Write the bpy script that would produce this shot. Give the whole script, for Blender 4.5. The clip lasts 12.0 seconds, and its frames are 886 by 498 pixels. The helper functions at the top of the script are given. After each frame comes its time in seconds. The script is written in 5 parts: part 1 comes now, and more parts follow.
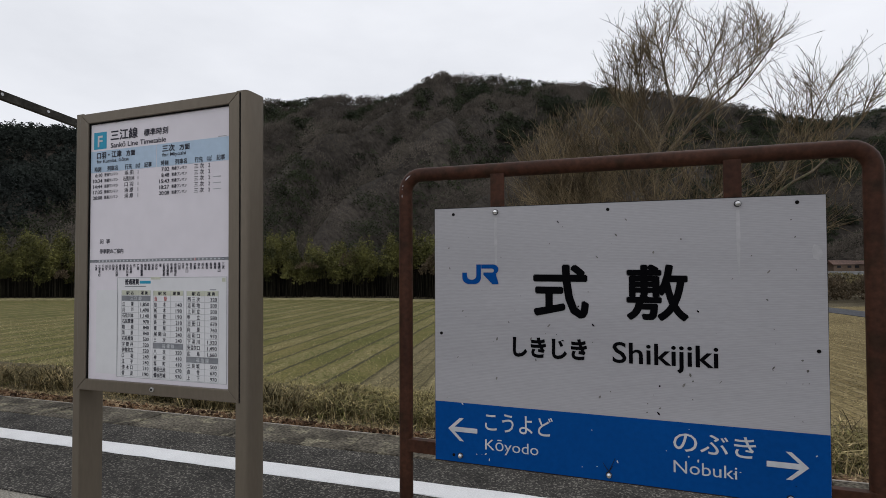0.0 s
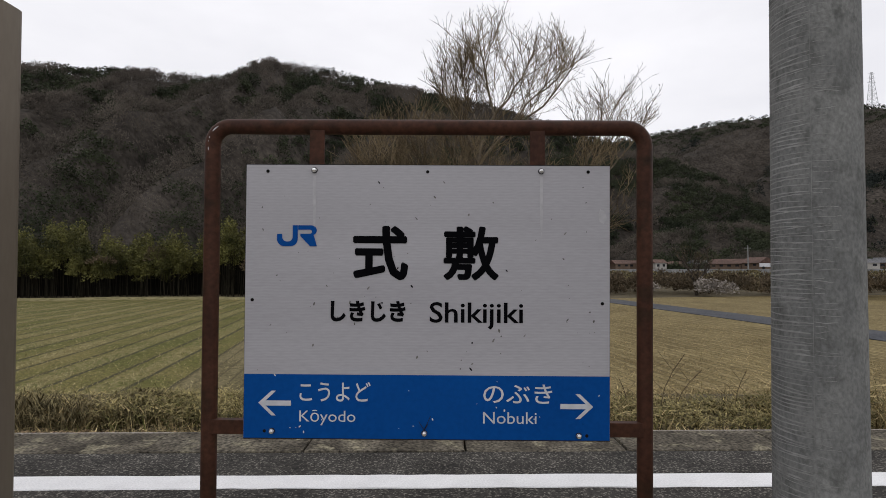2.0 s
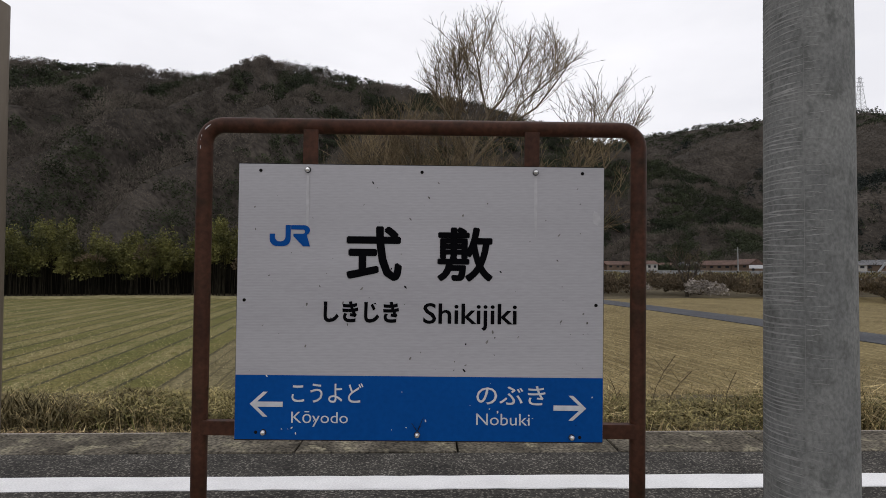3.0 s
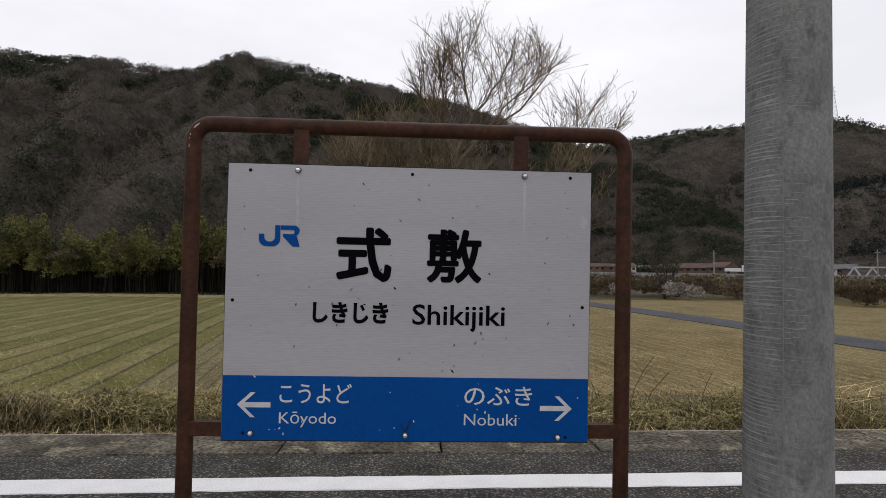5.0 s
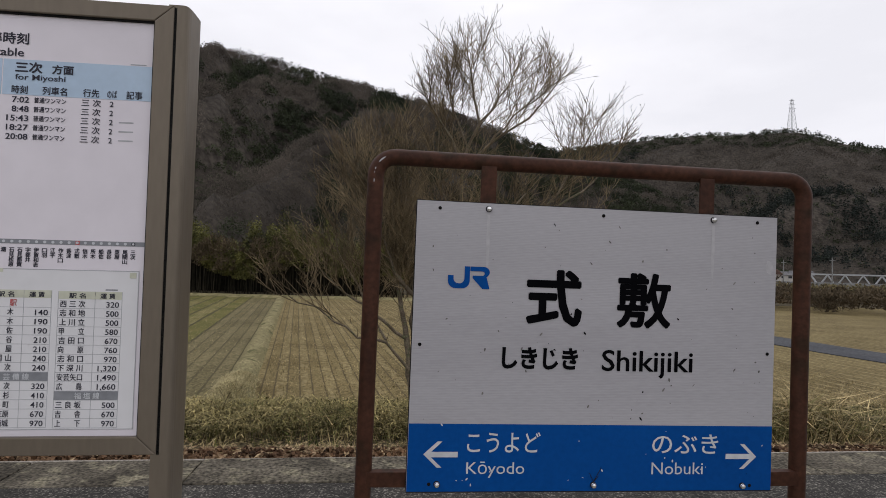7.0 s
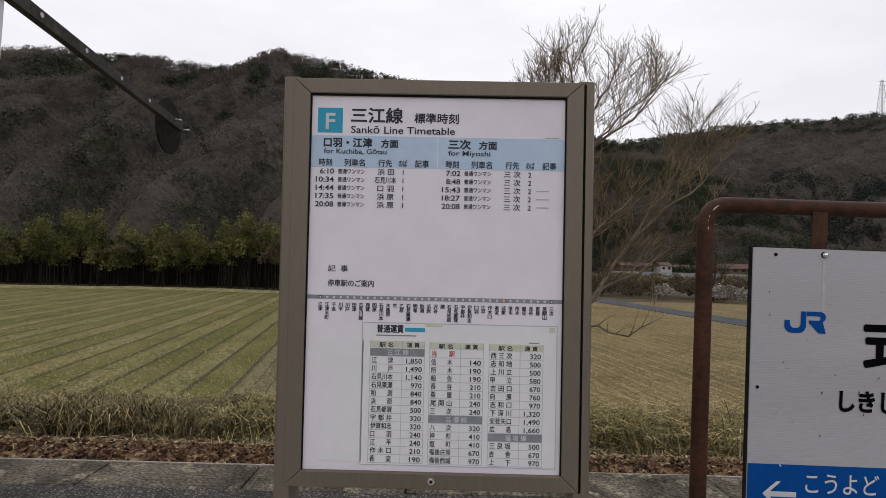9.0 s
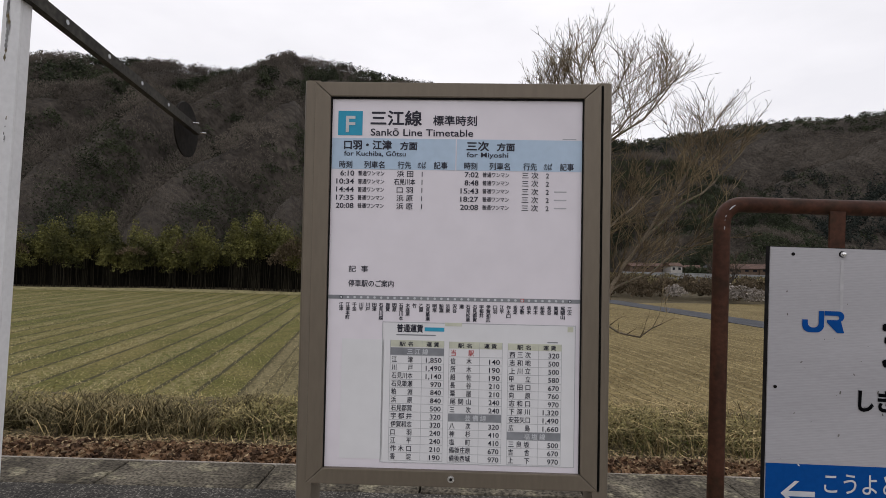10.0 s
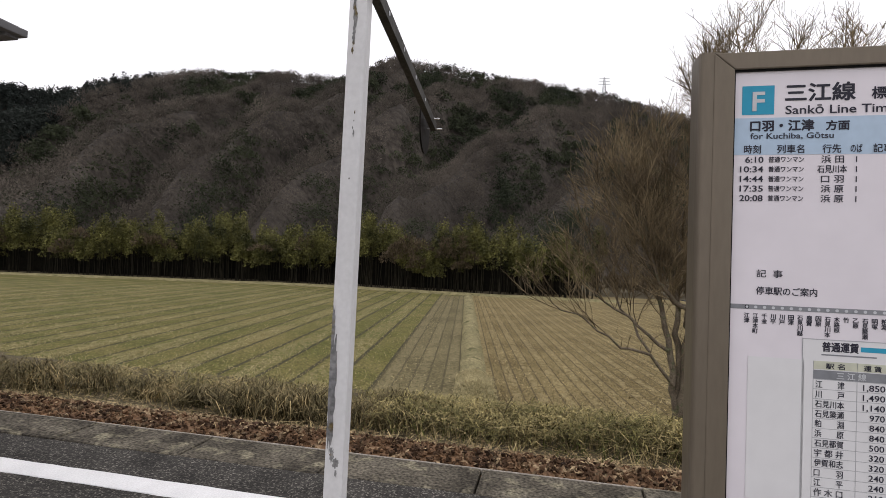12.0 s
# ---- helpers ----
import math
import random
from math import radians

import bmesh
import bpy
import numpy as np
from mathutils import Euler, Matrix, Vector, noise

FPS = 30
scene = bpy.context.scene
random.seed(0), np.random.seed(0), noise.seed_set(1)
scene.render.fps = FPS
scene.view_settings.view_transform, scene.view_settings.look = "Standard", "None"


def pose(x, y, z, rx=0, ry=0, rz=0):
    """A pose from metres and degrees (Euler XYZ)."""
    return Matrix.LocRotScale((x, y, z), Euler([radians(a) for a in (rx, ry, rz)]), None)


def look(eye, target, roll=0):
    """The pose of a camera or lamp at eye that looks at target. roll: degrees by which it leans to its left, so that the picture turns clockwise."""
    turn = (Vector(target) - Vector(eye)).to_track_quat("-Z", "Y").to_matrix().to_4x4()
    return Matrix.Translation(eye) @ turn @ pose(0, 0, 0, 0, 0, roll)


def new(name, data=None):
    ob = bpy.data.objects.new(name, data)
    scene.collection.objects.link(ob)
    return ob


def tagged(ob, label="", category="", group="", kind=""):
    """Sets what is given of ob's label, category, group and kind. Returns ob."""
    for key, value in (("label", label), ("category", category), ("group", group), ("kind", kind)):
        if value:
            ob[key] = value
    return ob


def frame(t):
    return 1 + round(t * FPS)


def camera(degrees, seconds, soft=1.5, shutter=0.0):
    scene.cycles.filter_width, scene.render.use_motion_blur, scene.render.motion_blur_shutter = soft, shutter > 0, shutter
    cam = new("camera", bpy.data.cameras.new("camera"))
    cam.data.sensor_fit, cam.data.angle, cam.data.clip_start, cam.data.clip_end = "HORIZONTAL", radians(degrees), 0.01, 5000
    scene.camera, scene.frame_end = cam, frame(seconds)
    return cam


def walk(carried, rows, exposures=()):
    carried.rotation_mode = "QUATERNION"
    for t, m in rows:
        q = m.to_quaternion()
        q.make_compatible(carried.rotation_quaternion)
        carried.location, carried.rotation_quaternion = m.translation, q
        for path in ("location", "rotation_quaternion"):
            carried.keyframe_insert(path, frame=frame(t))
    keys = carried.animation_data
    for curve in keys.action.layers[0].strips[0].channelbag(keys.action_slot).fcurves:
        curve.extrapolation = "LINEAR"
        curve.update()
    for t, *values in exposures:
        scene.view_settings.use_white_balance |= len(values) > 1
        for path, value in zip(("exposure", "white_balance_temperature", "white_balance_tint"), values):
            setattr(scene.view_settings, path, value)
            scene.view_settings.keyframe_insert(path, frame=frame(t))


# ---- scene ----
cam = camera(80.9, 12.0, 0.6)
PATH = [
    (0, (-1.253, 0.086, 1.223), (-1.904, 1.976, 1.31), -0.3),
    (0.5, (-1.243, 0.101, 1.195), (-1.466, 2.087, 1.267), -0.5),
    (1, (-1.234, 0.12, 1.141), (-1.284, 2.118, 1.214), -0.5),
    (1.5, (-1.237, 0.138, 1.108), (-1.263, 2.136, 1.182), -0.3),
    (2, (-1.231, 0.151, 1.104), (-1.246, 2.15, 1.179), -0.1),
    (2.5, (-1.234, 0.158, 1.103), (-1.237, 2.156, 1.179), 0.0),
    (3, (-1.236, 0.157, 1.107), (-1.222, 2.155, 1.182), 0.2),
    (5, (-1.263, 0.142, 1.111), (-1.178, 2.138, 1.188), 0.7),
    (5.5, (-1.287, 0.137, 1.117), (-1.184, 2.133, 1.191), 0.8),
    (6, (-1.355, 0.169, 1.141), (-1.229, 2.164, 1.209), 1.1),
    (6.5, (-1.605, 0.242, 1.18), (-1.418, 2.232, 1.253), 1.4),
    (7, (-1.969, 0.249, 1.236), (-1.772, 2.237, 1.314), 1.7),
    (7.5, (-2.349, 0.241, 1.276), (-2.162, 2.231, 1.35), 1.6),
    (7.7, (-2.484, 0.252, 1.314), (-2.311, 2.244, 1.356), 1.6),
    (9.3, (-2.89, 0.162, 1.367), (-2.932, 2.16, 1.431), 1.4),
    (9.5, (-2.897, 0.156, 1.367), (-2.942, 2.155, 1.433), 1.3),
    (10, (-2.899, 0.162, 1.364), (-2.953, 2.16, 1.426), 1.4),
    (10.5, (-2.924, 0.168, 1.357), (-2.987, 2.166, 1.42), 1.5),
    (11, (-3.002, 0.169, 1.352), (-3.072, 2.166, 1.413), 1.7),
    (11.5, (-3.199, 0.209, 1.331), (-3.3, 2.205, 1.391), 2.0),
    (12, (-3.639, 0.252, 1.347), (-4.074, 2.204, 1.394), 2.3),
]
walk(cam, [(t, look(eye, target, roll)) for t, eye, target, roll in PATH],
     [(0, -0.31, 6350, 10), (0.5, -0.13, 6480, 12), (1.5, -0.19, 6530, 12), (7.7, -0.17, 6480, 13), (9.3, -0.18, 6550, 13), (10.8, -0.12, 6570, 13), (11.5, -0.07, 6580, 14), (12, 0.12, 6620, 14)])

# ---- light: a bright overcast sky, a broad weak sun behind it ----
world = bpy.data.worlds.new("overcast_sky")
scene.world = world
world.use_nodes = True
wn, wl = world.node_tree.nodes, world.node_tree.links
wn.clear()
w_out, w_bg = wn.new("ShaderNodeOutputWorld"), wn.new("ShaderNodeBackground")
w_sky = wn.new("ShaderNodeTexSky")
w_sky.sky_type, w_sky.sun_disc = "NISHITA", False
w_sky.sun_elevation, w_sky.sun_rotation = radians(60), radians(15)
w_dim = wn.new("ShaderNodeVectorMath")
w_dim.operation, w_dim.inputs["Scale"].default_value = "SCALE", 0.1
w_co = wn.new("ShaderNodeTexCoord")
w_map = wn.new("ShaderNodeMapping")
w_map.inputs["Scale"].default_value = (1.0, 1.0, 2.6)
w_noise = wn.new("ShaderNodeTexNoise")
w_noise.inputs["Scale"].default_value, w_noise.inputs["Detail"].default_value = 2.2, 6
w_noise.inputs["Roughness"].default_value = 0.55
w_ramp = wn.new("ShaderNodeValToRGB")
w_ramp.color_ramp.elements[0].position, w_ramp.color_ramp.elements[1].position = 0.32, 0.66
w_ramp.color_ramp.elements[0].color = (0.985, 0.995, 1.035, 1)
w_ramp.color_ramp.elements[1].color = (1.17, 1.175, 1.21, 1)
w_mix = wn.new("ShaderNodeMix")
w_mix.data_type = "RGBA"
w_mix.inputs[0].default_value = 0.95
wl.new(w_sky.outputs[0], w_dim.inputs[0])
wl.new(w_co.outputs["Generated"], w_map.inputs[0])
wl.new(w_map.outputs[0], w_noise.inputs["Vector"])
wl.new(w_noise.outputs["Fac"], w_ramp.inputs[0])
wl.new(w_dim.outputs[0], w_mix.inputs[6])
wl.new(w_ramp.outputs[0], w_mix.inputs[7])
wl.new(w_mix.outputs[2], w_bg.inputs[0])
wl.new(w_bg.outputs[0], w_out.inputs[0])
w_bg.inputs[1].default_value = 1.0
sun = new("sun", bpy.data.lights.new("sun", "SUN"))
sun.data.energy, sun.data.angle, sun.data.color = 0.32, radians(25), (1.0, 0.97, 0.92)
sun.matrix_world = look((4, 8, 22), (0, 0, 0))


# ---- materials ----
def surface(name, c1, c2, scale=4.0, rough=0.8, bump=0.3, fine=40.0, dist=0.004, metal=0.0, c3=None, island=0.0, speck=0.35, stretch=(1, 1, 1), spec=0.16):
    """Two-scale noise between colours c1 and c2, grain, optional third colour in patches, optional variation piece by piece."""
    m = bpy.data.materials.new(name)
    m.use_nodes = True
    n, l = m.node_tree.nodes, m.node_tree.links
    p = n["Principled BSDF"]
    p.inputs["Roughness"].default_value, p.inputs["Metallic"].default_value = rough, metal
    p.inputs["Specular IOR Level"].default_value = spec
    geo, mapping = n.new("ShaderNodeNewGeometry"), n.new("ShaderNodeMapping")
    mapping.inputs["Scale"].default_value = stretch
    l.new(geo.outputs["Position"], mapping.inputs[0])
    big, small = n.new("ShaderNodeTexNoise"), n.new("ShaderNodeTexNoise")
    big.inputs["Scale"].default_value, big.inputs["Detail"].default_value = scale, 5
    small.inputs["Scale"].default_value, small.inputs["Detail"].default_value = fine, 3
    for t in (big, small):
        l.new(mapping.outputs[0], t.inputs["Vector"])
    fac = n.new("ShaderNodeMapRange")
    fac.inputs[1].default_value, fac.inputs[2].default_value = 0.33, 0.67
    l.new(big.outputs["Fac"], fac.inputs[0])
    mix = n.new("ShaderNodeMix")
    mix.data_type = "RGBA"
    mix.inputs[6].default_value, mix.inputs[7].default_value = (*c1, 1), (*c2, 1)
    l.new(fac.outputs[0], mix.inputs[0])
    colour = mix.outputs[2]
    if c3:
        patch, pr, mix3 = n.new("ShaderNodeTexNoise"), n.new("ShaderNodeMapRange"), n.new("ShaderNodeMix")
        patch.inputs["Scale"].default_value, patch.inputs["Detail"].default_value = scale * 2.3, 6
        pr.inputs[1].default_value, pr.inputs[2].default_value = 0.54, 0.66
        mix3.data_type = "RGBA"
        mix3.inputs[7].default_value = (*c3, 1)
        l.new(mapping.outputs[0], patch.inputs["Vector"])
        l.new(patch.outputs["Fac"], pr.inputs[0])
        l.new(pr.outputs[0], mix3.inputs[0])
        l.new(colour, mix3.inputs[6])
        colour = mix3.outputs[2]
    grain = n.new("ShaderNodeMapRange")
    grain.inputs[1].default_value, grain.inputs[2].default_value = 0.3, 0.7
    grain.inputs[3].default_value, grain.inputs[4].default_value = 1 - speck, 1 + speck
    l.new(small.outputs["Fac"], grain.inputs[0])
    value = grain.outputs[0]
    if island:
        ir, mul = n.new("ShaderNodeMapRange"), n.new("ShaderNodeMath")
        ir.inputs[3].default_value, ir.inputs[4].default_value = 1 - island, 1 + island
        mul.operation = "MULTIPLY"
        l.new(geo.outputs["Random Per Island"], ir.inputs[0])
        l.new(ir.outputs[0], mul.inputs[0])
        l.new(value, mul.inputs[1])
        value = mul.outputs[0]
    tone = n.new("ShaderNodeVectorMath")
    tone.operation = "SCALE"
    l.new(colour, tone.inputs[0])
    l.new(value, tone.inputs["Scale"])
    l.new(tone.outputs[0], p.inputs["Base Color"])
    if bump:
        b = n.new("ShaderNodeBump")
        b.inputs["Strength"].default_value, b.inputs["Distance"].default_value = bump, dist
        l.new(small.outputs["Fac"], b.inputs["Height"])
        l.new(b.outputs[0], p.inputs["Normal"])
    return m


def field_surface(name, c1, c2, pale, turn, stripe, strip_w, dark=(0.05, 0.045, 0.025)):
    """Harvested paddy: drilled rows, paler straw swathes between them, moss and soil in patches."""
    m = surface(name, c1, c2, scale=0.45, rough=0.95, bump=0.8, fine=14, dist=0.03, speck=0.5)
    n, l = m.node_tree.nodes, m.node_tree.links
    p = n["Principled BSDF"]
    base = p.inputs["Base Color"].links[0].from_socket
    geo, mp = n.new("ShaderNodeNewGeometry"), n.new("ShaderNodeMapping")
    mp.inputs["Rotation"].default_value = (0, 0, radians(turn))
    l.new(geo.outputs["Position"], mp.inputs[0])
    last = base
    for scale, lo, hi, colour, amount, distort in ((1 / strip_w, 0.62, 0.80, pale, stripe, 1.2), (1 / (strip_w * 0.5), 0.94, 0.98, dark, 0.9, 0.15)):
        wv = n.new("ShaderNodeTexWave")
        wv.bands_direction = "X"
        wv.inputs["Scale"].default_value = scale * 0.314
        wv.inputs["Distortion"].default_value, wv.inputs["Detail"].default_value = distort, 3
        wv.inputs["Detail Scale"].default_value = 2.0
        l.new(mp.outputs[0], wv.inputs["Vector"])
        r = n.new("ShaderNodeMapRange")
        r.inputs[1].default_value, r.inputs[2].default_value, r.inputs[4].default_value = lo, hi, amount
        l.new(wv.outputs["Fac"], r.inputs[0])
        spots, sr, mul = n.new("ShaderNodeTexNoise"), n.new("ShaderNodeMapRange"), n.new("ShaderNodeMath")
        spots.inputs["Scale"].default_value, spots.inputs["Detail"].default_value = 6.0, 4
        l.new(geo.outputs["Position"], spots.inputs["Vector"])
        sr.inputs[1].default_value, sr.inputs[2].default_value = (0.44, 0.60) if colour is pale else (0.05, 0.2)
        l.new(spots.outputs["Fac"], sr.inputs[0])
        mul.operation = "MULTIPLY"
        l.new(sr.outputs[0], mul.inputs[0])
        l.new(r.outputs[0], mul.inputs[1])
        mx = n.new("ShaderNodeMix")
        mx.data_type = "RGBA"
        mx.inputs[7].default_value = (*colour, 1)
        l.new(mul.outputs[0], mx.inputs[0])
        l.new(last, mx.inputs[6])
        last = mx.outputs[2]
    l.new(last, p.inputs["Base Color"])
    return m


def soft_foliage(m):
    """Crowns of fine twigs and leaves take the sky's light softly: their normals lean upwards."""
    n, l = m.node_tree.nodes, m.node_tree.links
    geo, less, lean, unit = n.new("ShaderNodeNewGeometry"), n.new("ShaderNodeVectorMath"), n.new("ShaderNodeVectorMath"), n.new("ShaderNodeVectorMath")
    less.operation, lean.operation, unit.operation = "SCALE", "ADD", "NORMALIZE"
    less.inputs["Scale"].default_value = 0.6
    lean.inputs[1].default_value = (0.0, -0.35, 0.6)
    l.new(geo.outputs["Normal"], less.inputs[0])
    l.new(less.outputs[0], lean.inputs[0])
    l.new(lean.outputs[0], unit.inputs[0])
    l.new(unit.outputs[0], n["Principled BSDF"].inputs["Normal"])
    return m


ASPHALT = surface("asphalt", (0.024, 0.0225, 0.0205), (0.054, 0.050, 0.045), 34, 0.9, 0.6, 3.5, 0.01, c3=(0.20, 0.186, 0.162), speck=0.35)
GRAVEL = surface("worn_concrete_ground", (0.20, 0.19, 0.16), (0.30, 0.28, 0.24), 3, 0.95, 0.8, 90, 0.006, speck=0.5)
COPING = surface("weathered_coping", (0.045, 0.039, 0.030), (0.138, 0.122, 0.094), 3.0, 0.92, 1.0, 48, 0.008, c3=(0.205, 0.185, 0.130), speck=0.75)
COPING_EDGE = surface("worn_pale_edge", (0.24, 0.215, 0.18), (0.33, 0.30, 0.26), 6, 0.9, 0.5, 60, speck=0.4)
LINE = surface("white_line_paint", (0.72, 0.72, 0.72), (0.80, 0.80, 0.80), 5, 0.7, 0.5, 110, 0.003, speck=0.1)
SOIL = surface("rough_soil", (0.060, 0.048, 0.029), (0.105, 0.086, 0.050), 1.2, 0.95, 0.8, 12, 0.03)
BALLAST = surface("rusty_ballast", (0.058, 0.033, 0.020), (0.150, 0.088, 0.048), 2.2, 0.9, 0.4, 30, 0.004, island=0.7, c3=(0.26, 0.19, 0.115))
RUST = surface("rust_brown_paint", (0.043, 0.0168, 0.0098), (0.063, 0.0255, 0.0145), 7, 0.55, 0.3, 60, 0.001, c3=(0.034, 0.0165, 0.0088), speck=0.3)
SIGN_WHITE = surface("aged_white_enamel", (0.365, 0.358, 0.378), (0.405, 0.398, 0.42), 2.0, 0.42, 0.12, 70, 0.0008, speck=0.05, stretch=(0.5, 1, 3))
rib_n, rib_l = SIGN_WHITE.node_tree.nodes, SIGN_WHITE.node_tree.links
rib_geo, rib_wave, rib_amp, rib_bump = rib_n.new("ShaderNodeNewGeometry"), rib_n.new("ShaderNodeTexWave"), rib_n.new("ShaderNodeMapRange"), rib_n.new("ShaderNodeBump")
rib_wave.bands_direction = "Z"
rib_wave.inputs["Scale"].default_value, rib_wave.inputs["Distortion"].default_value, rib_wave.inputs["Detail Scale"].default_value = 62.0, 0.5, 0.4
rib_amp.inputs[3].default_value, rib_amp.inputs[4].default_value = 0.975, 1.02
rib_tone = rib_n.new("ShaderNodeVectorMath")
rib_tone.operation = "SCALE"
rib_bump.inputs["Strength"].default_value, rib_bump.inputs["Distance"].default_value = 0.25, 0.0004
rib_base = rib_n["Principled BSDF"].inputs["Base Color"]
rib_l.new(rib_geo.outputs["Position"], rib_wave.inputs["Vector"])
rib_l.new(rib_wave.outputs["Fac"], rib_amp.inputs[0])
rib_l.new(rib_base.links[0].from_socket, rib_tone.inputs[0])
rib_l.new(rib_amp.outputs[0], rib_tone.inputs["Scale"])
rib_l.new(rib_tone.outputs[0], rib_base)
rib_l.new(rib_wave.outputs["Fac"], rib_bump.inputs["Height"])
rib_l.new(rib_bump.outputs[0], rib_n["Principled BSDF"].inputs["Normal"])
STREAK = surface("lime_streak", (0.44, 0.435, 0.45), (0.41, 0.405, 0.42), 9, 0.5, 0, speck=0.1)
SIGN_BLUE = surface("blue_film", (0.0012, 0.056, 0.243), (0.0018, 0.064, 0.272), 3.0, 0.4, 0.05, 60, 0.0005, speck=0.06, spec=0.06)
SIGN_EDGE = surface("dark_sign_edge", (0.012, 0.012, 0.014), (0.025, 0.024, 0.024), 9, 0.6, 0.1, spec=0.06)
INK = surface("black_film", (0.002, 0.002, 0.003), (0.0035, 0.0035, 0.0045), 9, 0.6, 0.05, speck=0.1, spec=0.02)
WHITE_FILM = surface("white_film", (0.496, 0.512, 0.544), (0.56, 0.576, 0.6), 9, 0.45, 0.05, speck=0.08)
STEEL = surface("bright_bolt_steel", (0.62, 0.62, 0.62), (0.75, 0.75, 0.74), 30, 0.22, 0.1, 200, 0.0003, metal=0.9)
HOLE = surface("dark_hole", (0.006, 0.006, 0.006), (0.012, 0.010, 0.009), 30, 0.9, 0, spec=0.06)
DIRT = surface("dirt_fleck", (0.10, 0.095, 0.085), (0.2, 0.19, 0.18), 30, 0.9, 0)
CONCRETE = surface("spun_concrete", (0.150, 0.153, 0.150), (0.215, 0.218, 0.210), 3.0, 0.85, 0.6, 40, 0.004, c3=(0.128, 0.131, 0.126), speck=0.22, stretch=(3, 3, 2))
TAPE = surface("pole_wrap_line", (0.225, 0.226, 0.218), (0.30, 0.30, 0.29), 9, 0.8, 0.3, speck=0.2)
BRONZE = surface("bronze_anodised_aluminium", (0.156, 0.131, 0.102), (0.182, 0.154, 0.121), 2.5, 0.42, 0.05, 90, 0.0005, metal=0.35, speck=0.05, stretch=(1, 1, 0.2))
GASKET = surface("black_gasket", (0.006, 0.006, 0.006), (0.012, 0.012, 0.012), 9, 0.6, 0, spec=0.06)
PAPER = surface("poster_paper", (0.70, 0.664, 0.712), (0.745, 0.708, 0.757), 1.6, 0.35, 0.15, 12, 0.002, speck=0.03)
PAPER_B = surface("pasted_sheet", (0.6688, 0.6688, 0.6864), (0.7128, 0.7128, 0.7304), 1.6, 0.4, 0.15, 14, 0.002, speck=0.03)
BAND = surface("pale_blue_print", (0.4048, 0.528, 0.6688), (0.4488, 0.5632, 0.6952), 2, 0.4, 0.05, speck=0.04)
CYAN = surface("cyan_print", (0.030, 0.30, 0.46), (0.035, 0.32, 0.49), 4, 0.4, 0.05, speck=0.04)
PRINT = surface("dark_print", (0.035, 0.035, 0.05), (0.05, 0.05, 0.065), 9, 0.5, 0, speck=0.1, spec=0.06)
GREY_PRINT = surface("grey_print", (0.20, 0.21, 0.23), (0.25, 0.26, 0.28), 5, 0.5, 0, speck=0.1)
RULE = surface("thin_rule_print", (0.36, 0.37, 0.39), (0.42, 0.43, 0.45), 5, 0.5, 0, speck=0.1)
CREAM = surface("yellowed_print", (0.50, 0.51, 0.42), (0.56, 0.57, 0.46), 5, 0.5, 0, speck=0.1)
RED_PRINT = surface("red_print", (0.45, 0.09, 0.09), (0.5, 0.11, 0.11), 5, 0.5, 0, speck=0.1)
POST_WHITE = surface("chipped_white_paint", (0.60, 0.60, 0.61), (0.68, 0.68, 0.69), 3, 0.5, 0.2, 60, 0.001, speck=0.05)
BARE_METAL = surface("bare_grey_metal", (0.16, 0.16, 0.165), (0.24, 0.24, 0.24), 14, 0.7, 0.4, 80, 0.001, c3=(0.13, 0.10, 0.05))
ARM_DARK = surface("dark_galvanised_angle", (0.030, 0.028, 0.024), (0.055, 0.051, 0.043), 9, 0.6, 0.3, 60, 0.001, metal=0.2)
DISC_DARK = surface("dull_dark_disc", (0.009, 0.008, 0.007), (0.018, 0.015, 0.013), 7, 0.55, 0.2, spec=0.06)
FIELD_GREEN = field_surface("greening_paddy", (0.086, 0.088, 0.020), (0.150, 0.128, 0.044), (0.29, 0.245, 0.125), -9.95, 0.42, 2.1)
FIELD_DRY = field_surface("dry_paddy", (0.130, 0.098, 0.041), (0.205, 0.160, 0.072), (0.34, 0.28, 0.145), -9.95, 0.55, 0.62, (0.088, 0.068, 0.036))
STRAW = surface("dry_straw", (0.19, 0.142, 0.064), (0.42, 0.335, 0.172), 1.2, 0.9, 0, island=0.7)
PALE_STRAW = surface("bleached_straw", (0.30, 0.258, 0.132), (0.43, 0.368, 0.200), 0.8, 0.9, 0, island=0.4)
GRASS_GREEN = surface("winter_grass", (0.060, 0.068, 0.018), (0.150, 0.145, 0.048), 0.8, 0.85, 0, island=0.55)
FIELD_EDGE = field_surface("bare_paddy_edge", (0.104, 0.088, 0.042), (0.158, 0.132, 0.066), (0.26, 0.22, 0.12), -9.95, 0.4, 0.85, (0.080, 0.068, 0.036))
BUND_GRASS = surface("bund_grass", (0.175, 0.154, 0.075), (0.275, 0.238, 0.125), 1.2, 0.95, 0.9, 16, 0.03, c3=(0.095, 0.092, 0.038), speck=0.5)
WEED = surface("dull_olive_weeds", (0.060, 0.052, 0.023), (0.225, 0.185, 0.098), 2.0, 0.9, 0, island=0.75)
SASA = surface("olive_bamboo_grass", (0.105, 0.096, 0.032), (0.33, 0.27, 0.120), 1.6, 0.8, 0, island=0.7)
DEAD_LEAF = surface("tan_dead_leaves", (0.17, 0.115, 0.062), (0.36, 0.27, 0.16), 3.0, 0.9, 0, island=0.6)
FARM_ROAD = surface("field_road_asphalt", (0.055, 0.058, 0.066), (0.078, 0.081, 0.088), 0.6, 0.9, 0.3, 10, 0.01)
